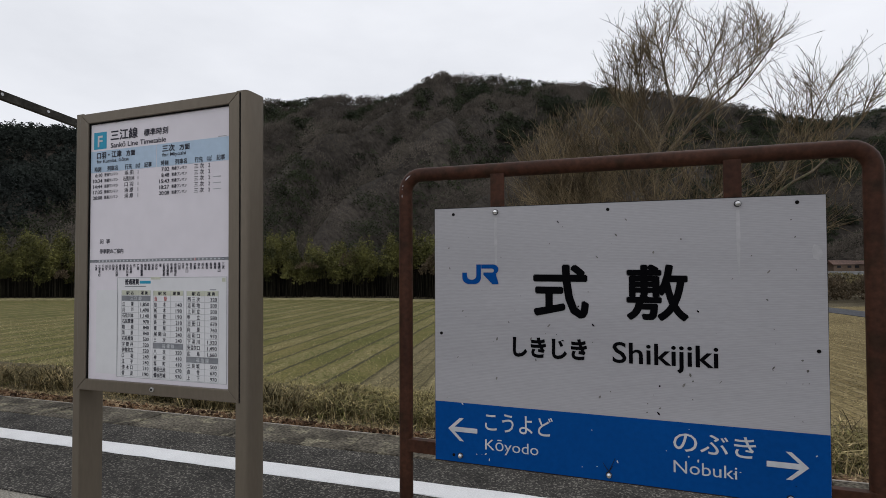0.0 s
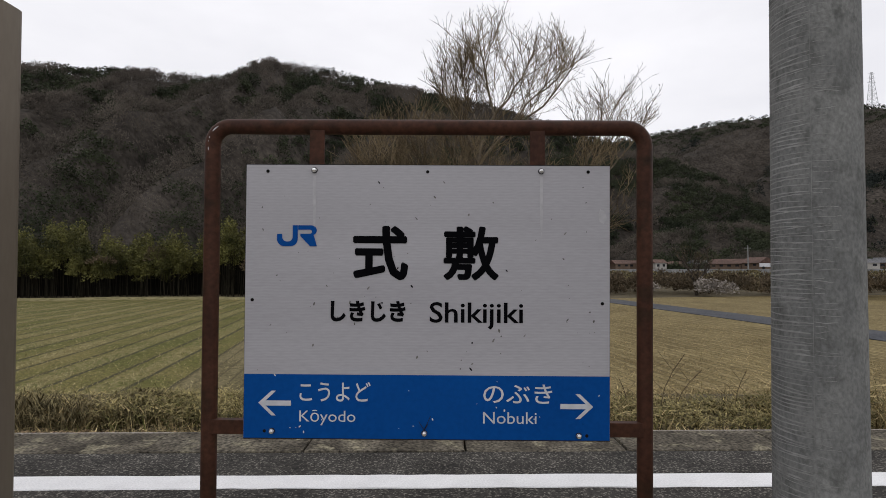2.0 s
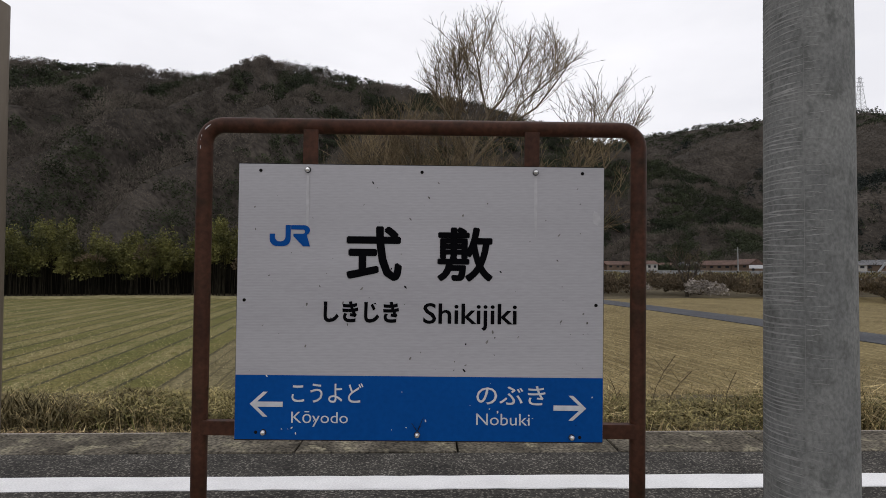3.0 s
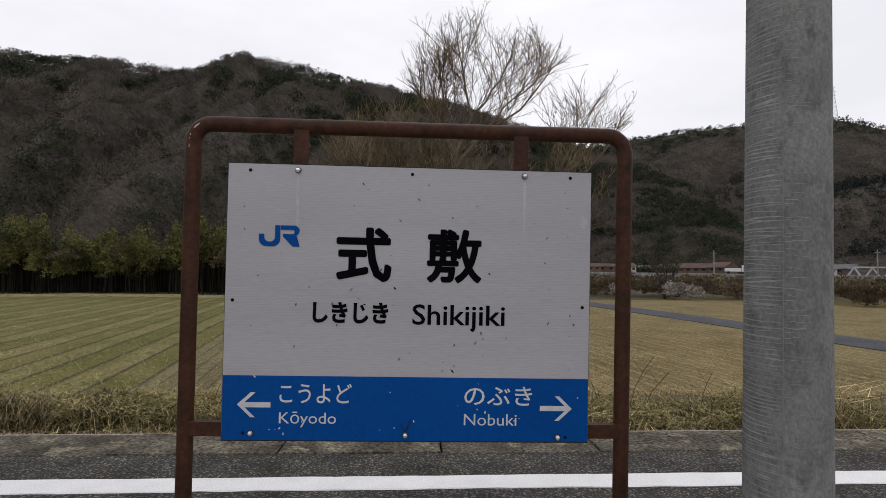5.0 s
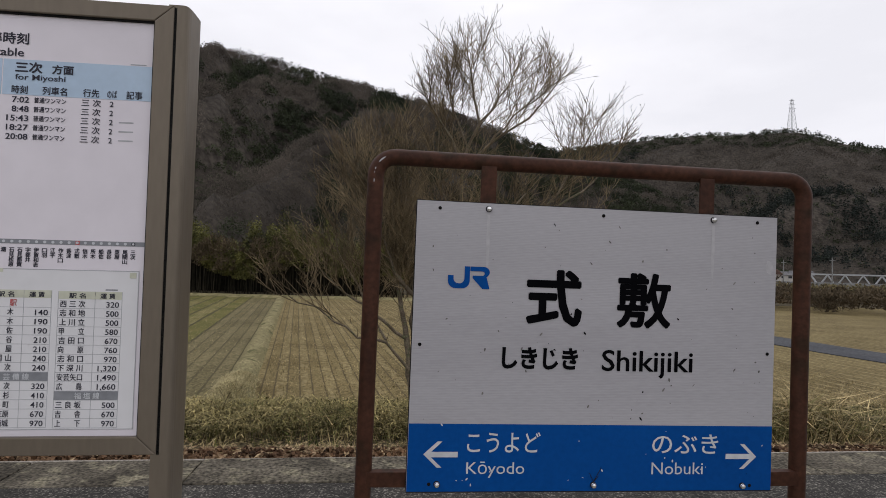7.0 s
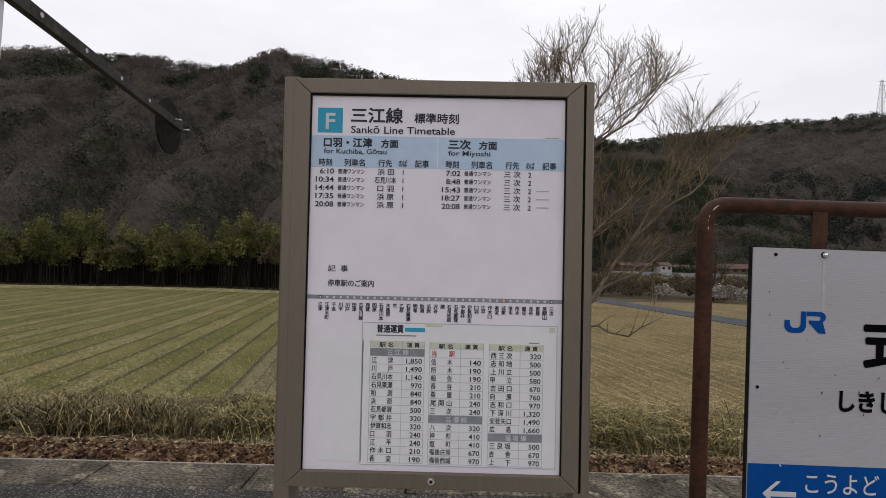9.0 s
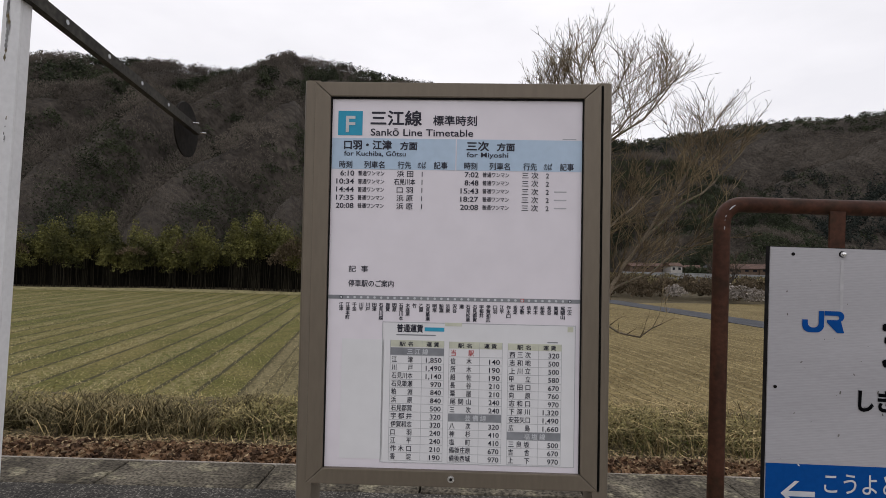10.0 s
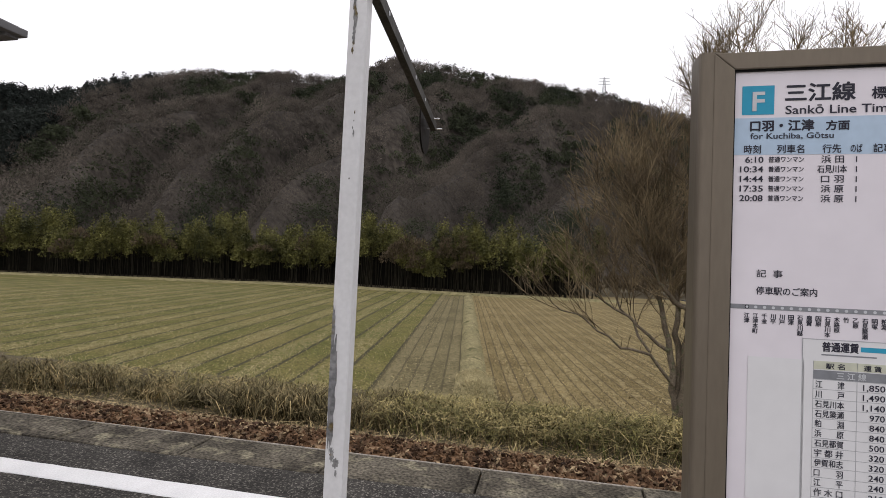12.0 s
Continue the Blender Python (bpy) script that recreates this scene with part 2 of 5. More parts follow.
BARK = surface("grey_brown_bark", (0.112, 0.090, 0.064), (0.205, 0.168, 0.122), 4, 0.9, 0.5, 40, 0.006, c3=(0.12, 0.12, 0.07))
TWIG = surface("pale_twig", (0.076, 0.057, 0.034), (0.245, 0.190, 0.112), 1.5, 0.85, 0, island=0.45)
HILL_FLOOR = surface("wooded_hill_floor", (0.032, 0.027, 0.022), (0.060, 0.051, 0.042), 0.03, 0.95, 0.6, 0.5, 0.6, speck=0.5)
# near-black colour standing for the shade deep inside the bamboo grove
GROVE_SHADE = surface("dark_thicket", (0.008, 0.007, 0.005), (0.014, 0.012, 0.008), 0.3, 0.95, 0, 3)
BARE_WOOD = soft_foliage(surface("bare_winter_trees", (0.058, 0.049, 0.040), (0.114, 0.097, 0.079), 0.016, 0.95, 0, 0.10, island=0.16))
EVERGREEN = soft_foliage(surface("evergreen_crowns", (0.020, 0.026, 0.014), (0.043, 0.050, 0.026), 0.03, 0.9, 0, 0.15, island=0.35))
CEDAR = soft_foliage(surface("cedar_crowns", (0.012, 0.016, 0.014), (0.022, 0.027, 0.022), 0.03, 0.9, 0, 0.15, island=0.35))
BAMBOO_LEAF = surface("bamboo_leaves", (0.028, 0.031, 0.010), (0.165, 0.158, 0.050), 0.42, 0.75, 0, 1.2, island=0.4)
# culm brown darkened to carry the shade under the bamboo foliage
SHADED_CULM = surface("bamboo_culms", (0.018, 0.016, 0.010), (0.050, 0.043, 0.027), 0.4, 0.7, 0, 2.0, island=0.5)
SHRUB = surface("brown_shrub_twigs", (0.075, 0.058, 0.036), (0.13, 0.10, 0.065), 0.4, 0.9, 0, island=0.5)
DARK_BARK = surface("dark_bark", (0.040, 0.033, 0.027), (0.075, 0.062, 0.050), 0.6, 0.9, 0, island=0.3)
BLOSSOM = surface("pale_blossom", (0.24, 0.215, 0.19), (0.37, 0.335, 0.30), 0.7, 0.9, 0, island=0.3)
DYKE = surface("river_dyke_concrete", (0.095, 0.095, 0.092), (0.14, 0.14, 0.135), 0.1, 0.9, 0.2, 1.5)
WALL_PALE = surface("pale_house_wall", (0.40, 0.38, 0.35), (0.50, 0.48, 0.45), 0.2, 0.8, 0)
WALL_BROWN = surface("brown_house_wall", (0.12, 0.085, 0.06), (0.18, 0.13, 0.10), 0.2, 0.8, 0)
ROOF_RED = surface("red_brown_tiles", (0.085, 0.052, 0.042), (0.125, 0.075, 0.058), 0.3, 0.7, 0.2, 2)
ROOF_GREY = surface("grey_tiles", (0.10, 0.10, 0.105), (0.16, 0.16, 0.165), 0.3, 0.7, 0.2, 2)
WINDOW_DARK = surface("dark_window_glass", (0.02, 0.022, 0.025), (0.035, 0.035, 0.04), 1, 0.15, 0)
BRIDGE_STEEL = surface("pale_bridge_steel", (0.36, 0.37, 0.38), (0.45, 0.46, 0.47), 0.3, 0.6, 0)
VEHICLE_WHITE = surface("white_vehicle_paint", (0.65, 0.65, 0.66), (0.72, 0.72, 0.73), 1, 0.3, 0)
RUBBER = surface("tyre_rubber", (0.015, 0.015, 0.015), (0.025, 0.025, 0.025), 9, 0.8, 0)
POLE_GREY = surface("grey_pole", (0.20, 0.20, 0.195), (0.28, 0.28, 0.27), 1, 0.8, 0)


# ---- building helpers ----
def obj_from(name, verts, faces, material, parent=None, label="", smooth=False):
    me = bpy.data.meshes.new(name)
    me.from_pydata([tuple(v) for v in verts], [], [tuple(f) for f in faces])
    me.update()
    me.materials.append(material)
    if smooth:
        me.polygons.foreach_set("use_smooth", [True] * len(me.polygons))
    ob = new(name, me)
    if parent:
        ob.parent = parent
    if label:
        tagged(ob, label)
    return ob


def part(name, bm, material, parent=None, label="", smooth=False):
    """Links a bmesh as one mesh object under a thing or a part."""
    me = bpy.data.meshes.new(name)
    bmesh.ops.recalc_face_normals(bm, faces=bm.faces)
    bm.to_mesh(me)
    bm.free()
    me.materials.append(material)
    if smooth:
        me.polygons.foreach_set("use_smooth", [True] * len(me.polygons))
    ob = new(name, me)
    if parent:
        ob.parent = parent
    if label:
        tagged(ob, label)
    return ob


def box(x0, x1, y0, y1, z0, z1, bevel=0.0, bm=None):
    bm = bm or bmesh.new()
    made = bmesh.ops.create_cube(bm, size=1, matrix=Matrix.LocRotScale(((x0 + x1) / 2, (y0 + y1) / 2, (z0 + z1) / 2), None, (x1 - x0, y1 - y0, z1 - z0)))
    if bevel:
        edges = list({e for v in made["verts"] for e in v.link_edges})
        bmesh.ops.bevel(bm, geom=edges, offset=bevel, segments=2, affect="EDGES", profile=0.6)
    return bm


def rod(a, b, r0, r1=None, sides=12, bm=None):
    bm = bm or bmesh.new()
    a, b = Vector(a), Vector(b)
    m = Matrix.Translation((a + b) / 2) @ (b - a).to_track_quat("Z", "Y").to_matrix().to_4x4()
    bmesh.ops.create_cone(bm, cap_ends=True, segments=sides, radius1=r0, radius2=r0 if r1 is None else r1, depth=(b - a).length, matrix=m)
    return bm


def tube(points, r, sides=16):
    """A round pipe along a bent line."""
    bm, rings = bmesh.new(), []
    pts = [Vector(p) for p in points]
    for i, p in enumerate(pts):
        d = (pts[min(i + 1, len(pts) - 1)] - pts[max(i - 1, 0)]).normalized()
        side = Vector((0, 1, 0))
        up = d.cross(side).normalized()
        rings.append([bm.verts.new(p + r * (math.cos(a) * side + math.sin(a) * up)) for a in (2 * math.pi * k / sides for k in range(sides))])
    for q, s in zip(rings, rings[1:]):
        for k in range(sides):
            bm.faces.new((q[k], q[(k + 1) % sides], s[(k + 1) % sides], s[k]))
    bm.faces.new(rings[0])
    bm.faces.new(rings[-1])
    return bm


def thing(name, x, y, z, label, category, group="", kind=""):
    ob = new(name)
    ob.location = (x, y, z)
    ob.empty_display_size = 0.1
    return tagged(ob, label, category, group, kind)


def lettering(text, x, z, h, material, parent, y, name="lettering", align="LEFT", bold=0.0, width=0.0, leading=1.0):
    """Flat printed characters h high, base line at z, facing -y."""
    cu = bpy.data.curves.new(name, "FONT")
    cu.body, cu.size, cu.align_x, cu.resolution_u = text, h / 0.72, align, 3
    dense = any(ord(c) > 0x3400 for c in text)
    cu.space_line, cu.offset = leading, 0.0 if dense else bold
    probe = new(name, cu)
    bpy.context.view_layer.update()
    me = bpy.data.meshes.new_from_object(probe.evaluated_get(bpy.context.evaluated_depsgraph_get()))
    bpy.data.objects.remove(probe)
    bpy.data.curves.remove(cu)
    co = np.empty(len(me.vertices) * 3)
    me.vertices.foreach_get("co", co)
    co = co.reshape(-1, 3)
    if len(co) and width:
        span = co[:, 0].max() - co[:, 0].min()
        k = width / span
        if align == "LEFT":
            co[:, 0] = (co[:, 0] - co[:, 0].min()) * k
        else:
            co[:, 0] *= k
    flat = np.stack([co[:, 0] + x, np.full(len(co), y), co[:, 1] + z], 1)
    me.vertices.foreach_set("co", flat.ravel())
    if bold and dense:
        bm, thick = bmesh.new(), bmesh.new()
        bm.from_mesh(me)
        for k in range(8):
            a = 2 * math.pi * (k + 0.5) / 8
            copy = bm.copy()
            bmesh.ops.translate(copy, verts=copy.verts, vec=(bold * math.cos(a), 0.00006 * k, bold * math.sin(a)))
            step = bpy.data.meshes.new("stroke")
            copy.to_mesh(step)
            thick.from_mesh(step)
            copy.free()
            bpy.data.meshes.remove(step)
        thick.to_mesh(me)
        bm.free()
        thick.free()
    me.materials.clear()
    me.materials.append(material)
    me.update()
    ob = new(name, me)
    ob.parent = parent
    return ob


def around(az, d, z=0.0):
    """A place at a compass bearing in degrees (0 ahead, + to the right) and a distance."""
    return Vector((-2.3 + d * math.sin(radians(az)), 0.2 + d * math.cos(radians(az)), z))


# ---- ground ----
TRACK, FIELD = -1.0, -1.9
PROFILE = ((-400, -1.0), (3.2, -1.0), (6.7, TRACK), (7.2, TRACK - 0.12), (9.2, TRACK - 0.22), (10.2, -1.30), (12.0, FIELD), (4000, FIELD))


def ground_z(x, y):
    for (a, za), (b, zb) in zip(PROFILE, PROFILE[1:]):
        if y <= b:
            return za + (zb - za) * (y - a) / (b - a)
    return FIELD


gx = [-3000, -600, -200, -80, -40] + [-30 + 2 * i for i in range(31)] + [40, 80, 200, 600, 3000]
gy = [-400, -40, -8, 3.2, 6.0, 6.7, 7.2, 8.2, 9.2, 10.2, 11, 12, 14, 20, 40, 70, 150, 400, 1200, 3500]
gv = [(x, y, ground_z(x, y) + (0.05 * noise.noise((x * 0.7, y * 0.7, 0)) if 7 < y < 13 and abs(x) < 35 else 0)) for y in gy for x in gx]
gf = [(j * len(gx) + i, j * len(gx) + i + 1, (j + 1) * len(gx) + i + 1, (j + 1) * len(gx) + i) for j in range(len(gy) - 1) for i in range(len(gx) - 1)]
tagged(obj_from("ground", gv, gf, SOIL), "rough brown winter soil beside the railway", "ground", kind="structure")


def bund_x(y):
    return -5.36 - math.tan(radians(9.95)) * (y - 12)


def field_sheet(name, corners, material, z, label):
    """A field as a slab a few centimetres proud of the ground."""
    bm = bmesh.new()
    low = [bm.verts.new((x, y, FIELD - 0.05)) for x, y in corners]
    top = [bm.verts.new((x, y, z)) for x, y in corners]
    bm.faces.new(top)
    for i in range(len(top)):
        j = (i + 1) % len(top)
        bm.faces.new((low[i], low[j], top[j], top[i]))
    return tagged(part(name, bm, material), label, "field", kind="structure")


field_sheet("field_west", [(bund_x(11.6), 11.6), (bund_x(49), 49), (-30, 54), (-64, 45), (-120, 30), (-120, 11.6)], FIELD_GREEN, FIELD + 0.02, "greening harvested paddy field with pale straw rows")
field_sheet("field_edge", [(bund_x(11.8) - 2.6, 11.8), (bund_x(11.8), 11.8), (bund_x(48.5), 48.5), (bund_x(48.5) - 2.6, 48.5)], FIELD_EDGE, FIELD + 0.026, "bare brown paddy strip beside the bund")
ROAD = [(11.0, 62), (12.8, 52), (14.6, 43), (16.5, 32), (18.0, 21), (20.0, 11.6)]
road_l, road_r = [(x - 1.5, y) for x, y in ROAD], [(x + 1.5, y) for x, y in ROAD]
field_sheet("field_east", [(bund_x(11.6), 11.6)] + road_l[::-1][0:5] + [(bund_x(50), 50)], FIELD_DRY, FIELD + 0.025, "dry pale brown harvested paddy field")
field_sheet("field_far", [(bund_x(51), 51), (9.5, 53)] + [(9.5, 61), (-4, 60)], FIELD_DRY, FIELD + 0.02, "dry stubble field below the bamboo grove")
field_sheet("field_beyond", road_r[1:] + [(120, 11.6), (120, 58), (40, 57)], FIELD_DRY, FIELD + 0.02, "pale dry stubble field beyond the farm road")
field_sheet("field_road", road_l + road_r[::-1], FARM_ROAD, FIELD + 0.06, "narrow grey asphalt farm road")

# ---- platform ----
platform = thing("platform", 0, 0, -1.0, "old asphalt station platform with concrete coping stones", "platform", kind="structure")
platform.location = (0, 0.023, 0)
platform.rotation_euler[2] = radians(0.9)
part("deck", box(-60, 40, 2.18, 3.34, -0.9, -0.004), ASPHALT, platform, "dark coarse asphalt surface")
part("rear_deck", box(-60, 40, -6, 2.18, -0.9, -0.012), GRAVEL, platform, "pale worn concrete surface")
part("wall_below", box(-60, 40, 3.34, 3.64, -1.0, -0.20), COPING, platform)
bm = bmesh.new()
LINE_STEPS = 500
lv = [[bm.verts.new((-40 + 65 * i / LINE_STEPS, y + random.uniform(-0.004, 0.004), z)) for i in range(LINE_STEPS + 1)] for y, z in ((2.812, -0.004), (2.816, 0.0006), (2.976, 0.0006), (2.980, -0.004))]
for q, s in zip(lv, lv[1:]):
    for i in range(LINE_STEPS):
        bm.faces.new((q[i], q[i + 1], s[i + 1], s[i]))
part("painted_line", bm, LINE, platform, "worn white painted safety line")

part("worn_edge", box(-60, 40, 3.698, 3.716, -0.035, 0.004, 0.004), COPING_EDGE, platform, "pale worn outer edge")

# ---- station name sign ----
SX0, SX1, SZ0, SZ1, SY = -1.897, -0.697, 0.5455, 1.4465, 1.862
sign = thing("station_sign", -1.296, SY + 0.04, 0.0, "white and blue station name board in a rusty pipe frame", "sign")
O = Vector(sign.location)


def under(ob, parent, origin):
    """Keeps a child that was built in world places where it is."""
    ob.parent = parent
    ob.location = -Vector(origin)
    return ob


def sign_part(name, bm, material, label="", smooth=False):
    return under(part(name, bm, material, None, label, smooth), sign, O)


PX0, PX1, PZ, PR, PY = -2.030, -0.566, 1.5825, 0.0258, SY + 0.045
bend = 0.062
line = [(PX0, PY, -0.05), (PX0, PY, 0.5), (PX0, PY, 1.0), (PX0, PY, PZ - bend)]
line += [(PX0 + bend - bend * math.cos(a), PY, PZ - bend + bend * math.sin(a)) for a in (radians(15 * k) for k in range(1, 7))]
line += [(PX1 - bend + bend * math.sin(a), PY, PZ - bend + bend * math.cos(a)) for a in (radians(15 * k) for k in range(0, 7))]
line += [(PX1, PY, 1.0), (PX1, PY, 0.5), (PX1, PY, -0.05)]
sign_part("pipe_frame", tube(line, PR, 20), RUST, "rusty brown bent steel pipe", True)
panel = sign_part("panel", box(SX0, SX1, SY, SY + 0.018, SZ0, SZ1, 0.0015), SIGN_WHITE, "aged white enamelled board with dirt flecks")
BLUE_TOP = 0.7555
under(part("blue_band", box(SX0 + 0.001, SX1 - 0.001, SY - 0.0008, SY + 0.002, SZ0 + 0.001, BLUE_TOP), SIGN_BLUE, None, "deep blue lower band"), panel, (0, 0, 0))
for nm, dims in (("edge_strip", (SX0 - 0.002, SX0 + 0.004, SY + 0.004, SY + 0.022, SZ0, SZ1)), ("edge_strip", (SX1 - 0.004, SX1 + 0.002, SY + 0.004, SY + 0.022, SZ0, SZ1)), ("edge_strip", (SX0, SX1, SY - 0.0006, SY + 0.02, SZ1 - 0.0008, SZ1 + 0.0008)), ("edge_strip", (SX0, SX1, SY - 0.0014, SY + 0.02, SZ0 - 0.0012, SZ0 + 0.0018))):
    sign_part(nm, box(*dims), SIGN_EDGE)
for x in (-1.670, -0.931):
    sign_part("hanger_plate", box(x - 0.025, x + 0.025, SY + 0.024, SY + 0.031, 1.37, PZ - 0.01, 0.001), RUST)
sign_part("cross_bar", box(PX0, PX1, SY + 0.022, SY + 0.050, 0.550, 0.597, 0.002), RUST)


def bolt(x, z):
    """A dark washer under a domed bright head."""
    ob = sign_part("bolt", rod((x, SY + 0.002, z), (x, SY - 0.003, z), 0.0105, 0.0100, 18), SIGN_EDGE, "dirty bolt washer")
    bm = rod((x, SY - 0.003, z), (x, SY - 0.007, z), 0.0088, 0.0084, 12)
    bmesh.ops.create_uvsphere(bm, u_segments=14, v_segments=8, radius=0.0082, matrix=Matrix.Translation((x, SY - 0.0075, z)) @ Matrix.Diagonal((1, 0.75, 1, 1)))
    under(part("bolt_head", bm, STEEL, None, "shiny steel bolt head", True), ob, (0, 0, 0))
    return ob


def screw_hole(x, z):
    return sign_part("screw_hole", rod((x, SY + 0.001, z), (x, SY - 0.0015, z), 0.0055, 0.0055, 12), HOLE)


def panel_x(px):
    return SX0 + (px - 445) / 638.0 * (SX1 - SX0)


def panel_z(py):
    return SZ1 - (py - 296) / 479.0 * (SZ1 - SZ0)


for px, py in ((565, 306), (963, 306), (495, 762), (761, 764), (1029, 766)):
    bolt(panel_x(px), panel_z(py))
for px, py in ((483, 308), (764, 308), (1045, 307), (458, 534), (1070, 537), (482, 762), (1043, 766)):
    screw_hole(panel_x(px), panel_z(py))


for dx, dz in ((-0.018, 0.030), (0.020, 0.048), (0.012, 0.022)):
    x, z = panel_x(761), panel_z(758)
    sign_part("wire_end", rod((x, SY - 0.004, z), (x + dx, SY - 0.012, z + dz), 0.0011, 0.0009, 5), SIGN_EDGE, "thin dark wire end")
for a0, a1, wide in ((38, 60, 0.0022), (15, 21, 0.0016), (5, 8, 0.0013), (-4, -2, 0.0013)):
    bm, edge = bmesh.new(), []
    for k in range(7):
        t = k / 6
        a = radians(a0 + (a1 - a0) * t)
        w = wide * (0.35 + 0.65 * math.sin(math.pi * min(0.95, max(0.05, t))))
        ring = []
        for e in (-1, 1):
            rr = bend + 0.004 + e * w
            if a < 0:
                ring.append(bm.verts.new((PX0 - 0.004 - e * w, PY - PR - 0.0002, PZ - bend + math.degrees(a) * 0.006)))
            else:
                ring.append(bm.verts.new((PX0 + bend - rr * math.cos(a), PY - PR - 0.0002, PZ - bend + rr * math.sin(a))))
        edge.append(ring)
    for q, u in zip(edge, edge[1:]):
        bm.faces.new((q[0], q[1], u[1], u[0]))
    sign_part("paint_flake", bm, STREAK, "pale flaked spot on the pipe")


def sign_words(text, px0, px1, base, cap, material, bold=0.0):
    """A word on the board, cut into its single characters."""
    h = cap / 479.0 * (SZ1 - SZ0)
    word = lettering(text, panel_x(px0), panel_z(base), h, material, None, SY - 0.0018, "lettering", "LEFT", bold, panel_x(px1) - panel_x(px0))
    if len(text) == 1:
        word.name = "character"
        under(word, panel, (0, 0, 0))
        return
    me = word.data
    spans = sorted((min(me.vertices[i].co.x for i in f.vertices), max(me.vertices[i].co.x for i in f.vertices), f.index) for f in me.polygons)
    groups, reach = [], -1e9
    for lo, hi, i in spans:
        if lo > reach + 0.0004:
            groups.append([])
        groups[-1].append(i)
        reach = max(reach, hi)
    for faces in groups:
        used = sorted({v for i in faces for v in me.polygons[i].vertices})
        place = {v: k for k, v in enumerate(used)}
        ob = obj_from("character", [me.vertices[v].co for v in used], [[place[v] for v in me.polygons[i].vertices] for i in faces], material)
        under(ob, panel, (0, 0, 0))
    bpy.data.objects.remove(word)
    bpy.data.meshes.remove(me)


sign_words("式", 637, 728, 487.5, 70, INK, 0.0058)
sign_words("敷", 795, 887, 487.5, 70, INK, 0.0046)
sign_words("しきじき", 596, 727, 567.5, 28.5, INK, 0.0028)
sign_words("Shikijiki", 769, 932, 571, 36, INK, 0.0011)
sign_words("こうよど", 543, 667, 708, 28, WHITE_FILM, 0.0005)
sign_words("Kōyodo", 543, 641, 745, 20, WHITE_FILM, 0.0)
sign_words("のぶき", 863, 983, 709, 28, WHITE_FILM, 0.0005)
sign_words("Nobuki", 863, 956, 746, 21, WHITE_FILM, 0.0)


def flat_shape(name, outline, material, y=SY - 0.0018):
    """A film cut-out from its outline in the panel's own grid."""
    bm = bmesh.new()
    bm.faces.new([bm.verts.new((panel_x(px), y, panel_z(py))) for px, py in outline])
    return under(part(name, bm, material), panel, (0, 0, 0))


flat_shape("arrow", [(471, 713), (494, 692), (502, 692), (484, 709), (528, 709), (528, 718), (484, 718), (502, 735), (494, 735)], WHITE_FILM)
flat_shape("arrow", [(1054, 716), (1031, 737), (1023, 737), (1041, 720), (997, 720), (997, 711), (1041, 711), (1023, 694), (1031, 694)], WHITE_FILM)


def arc(cx, cy, rx, ry, a0, a1, n=8):
    return [(cx + rx * math.cos(radians(a0 + (a1 - a0) * k / n)), cy + ry * math.sin(radians(a0 + (a1 - a0) * k / n))) for k in range(n + 1)]


def emblem(outline):
    return [(480.5 + u * 0.3313, 389.2 + v * 0.3306) for u, v in outline]


hook = [(60, 88), (88, 88)] + arc(112, 104, 24, 24, 180, 90) + arc(119, 104, 24, 24, 90, 0) + [(143, 42), (170, 42)] + arc(132, 115, 38, 38, 0, 90) + arc(98, 115, 38, 38, 90, 180)
loop = [(172, 42)] + arc(240, 69, 31, 27, -90, 62, 10) + [(272, 153), (236, 153), (184, 100), (184, 87), (234, 87)] + arc(234, 76, 11, 11, 90, -90, 6) + [(172, 65)]
flat_shape("emblem_hook", emblem(hook), SIGN_BLUE)
flat_shape("emblem_loop", emblem(loop), SIGN_BLUE)
for px in (565, 963):
    flat_shape("lime_streak", [(px - 2.2, 316), (px + 2.4, 316), (px + 3.4, 360), (px + 2.2, 405), (px + 0.6, 425), (px - 1.4, 400), (px - 2.8, 355)], STREAK, SY - 0.0009)
flat_shape("scuff", [(1066, 372), (1074, 376), (1078, 388), (1072, 398), (1065, 394), (1063, 382)], STREAK, SY - 0.0009)
random.seed(5)
for k in range(95):
    px, py = random.uniform(455, 1075), random.uniform(320, 768)
    n_p, rr = random.randint(5, 7), random.uniform(0.45, 1.9)
    tall = random.uniform(0.5, 2.2)
    tilt = random.uniform(-0.8, 0.8)
    ring = [(px + rr * math.cos(a) + tilt * rr * tall * math.sin(a), py + rr * tall * math.sin(a)) for a in (2 * math.pi * i / n_p + random.uniform(-0.3, 0.3) for i in range(n_p))]
    flat_shape("fleck", ring, (DIRT if py < 664 else WHITE_FILM) if k % 9 else INK, SY - 0.0012 if py < 664 else SY - 0.0024)

# the old frame leans a little
sign.location[1] += 0.021
sign.location[0] -= 0.008
sign.rotation_euler = (radians(1.1), radians(0.45), 0)

# ---- concrete pole ----
pole = thing("concrete_pole", -0.203, 1.606, 0.0, "thick grey spun concrete pole with fine wound rings", "pole")
bm = bmesh.new()
rings, SEG = [], 40
for i in range(61):
    z = -0.05 + 7.05 * i / 60
    r = 0.1145 - 0.0050 * z
    rings.append([bm.verts.new((r * math.cos(2 * math.pi * k / SEG), r * math.sin(2 * math.pi * k / SEG), z)) for k in range(SEG)])
for q, s in zip(rings, rings[1:]):
    for k in range(SEG):
        bm.faces.new((q[k], q[(k + 1) % SEG], s[(k + 1) % SEG], s[k]))
bm.faces.new(rings[-1])
part("shaft", bm, CONCRETE, pole, "", True)
pole.rotation_euler = (radians(1.2), 0, 0)
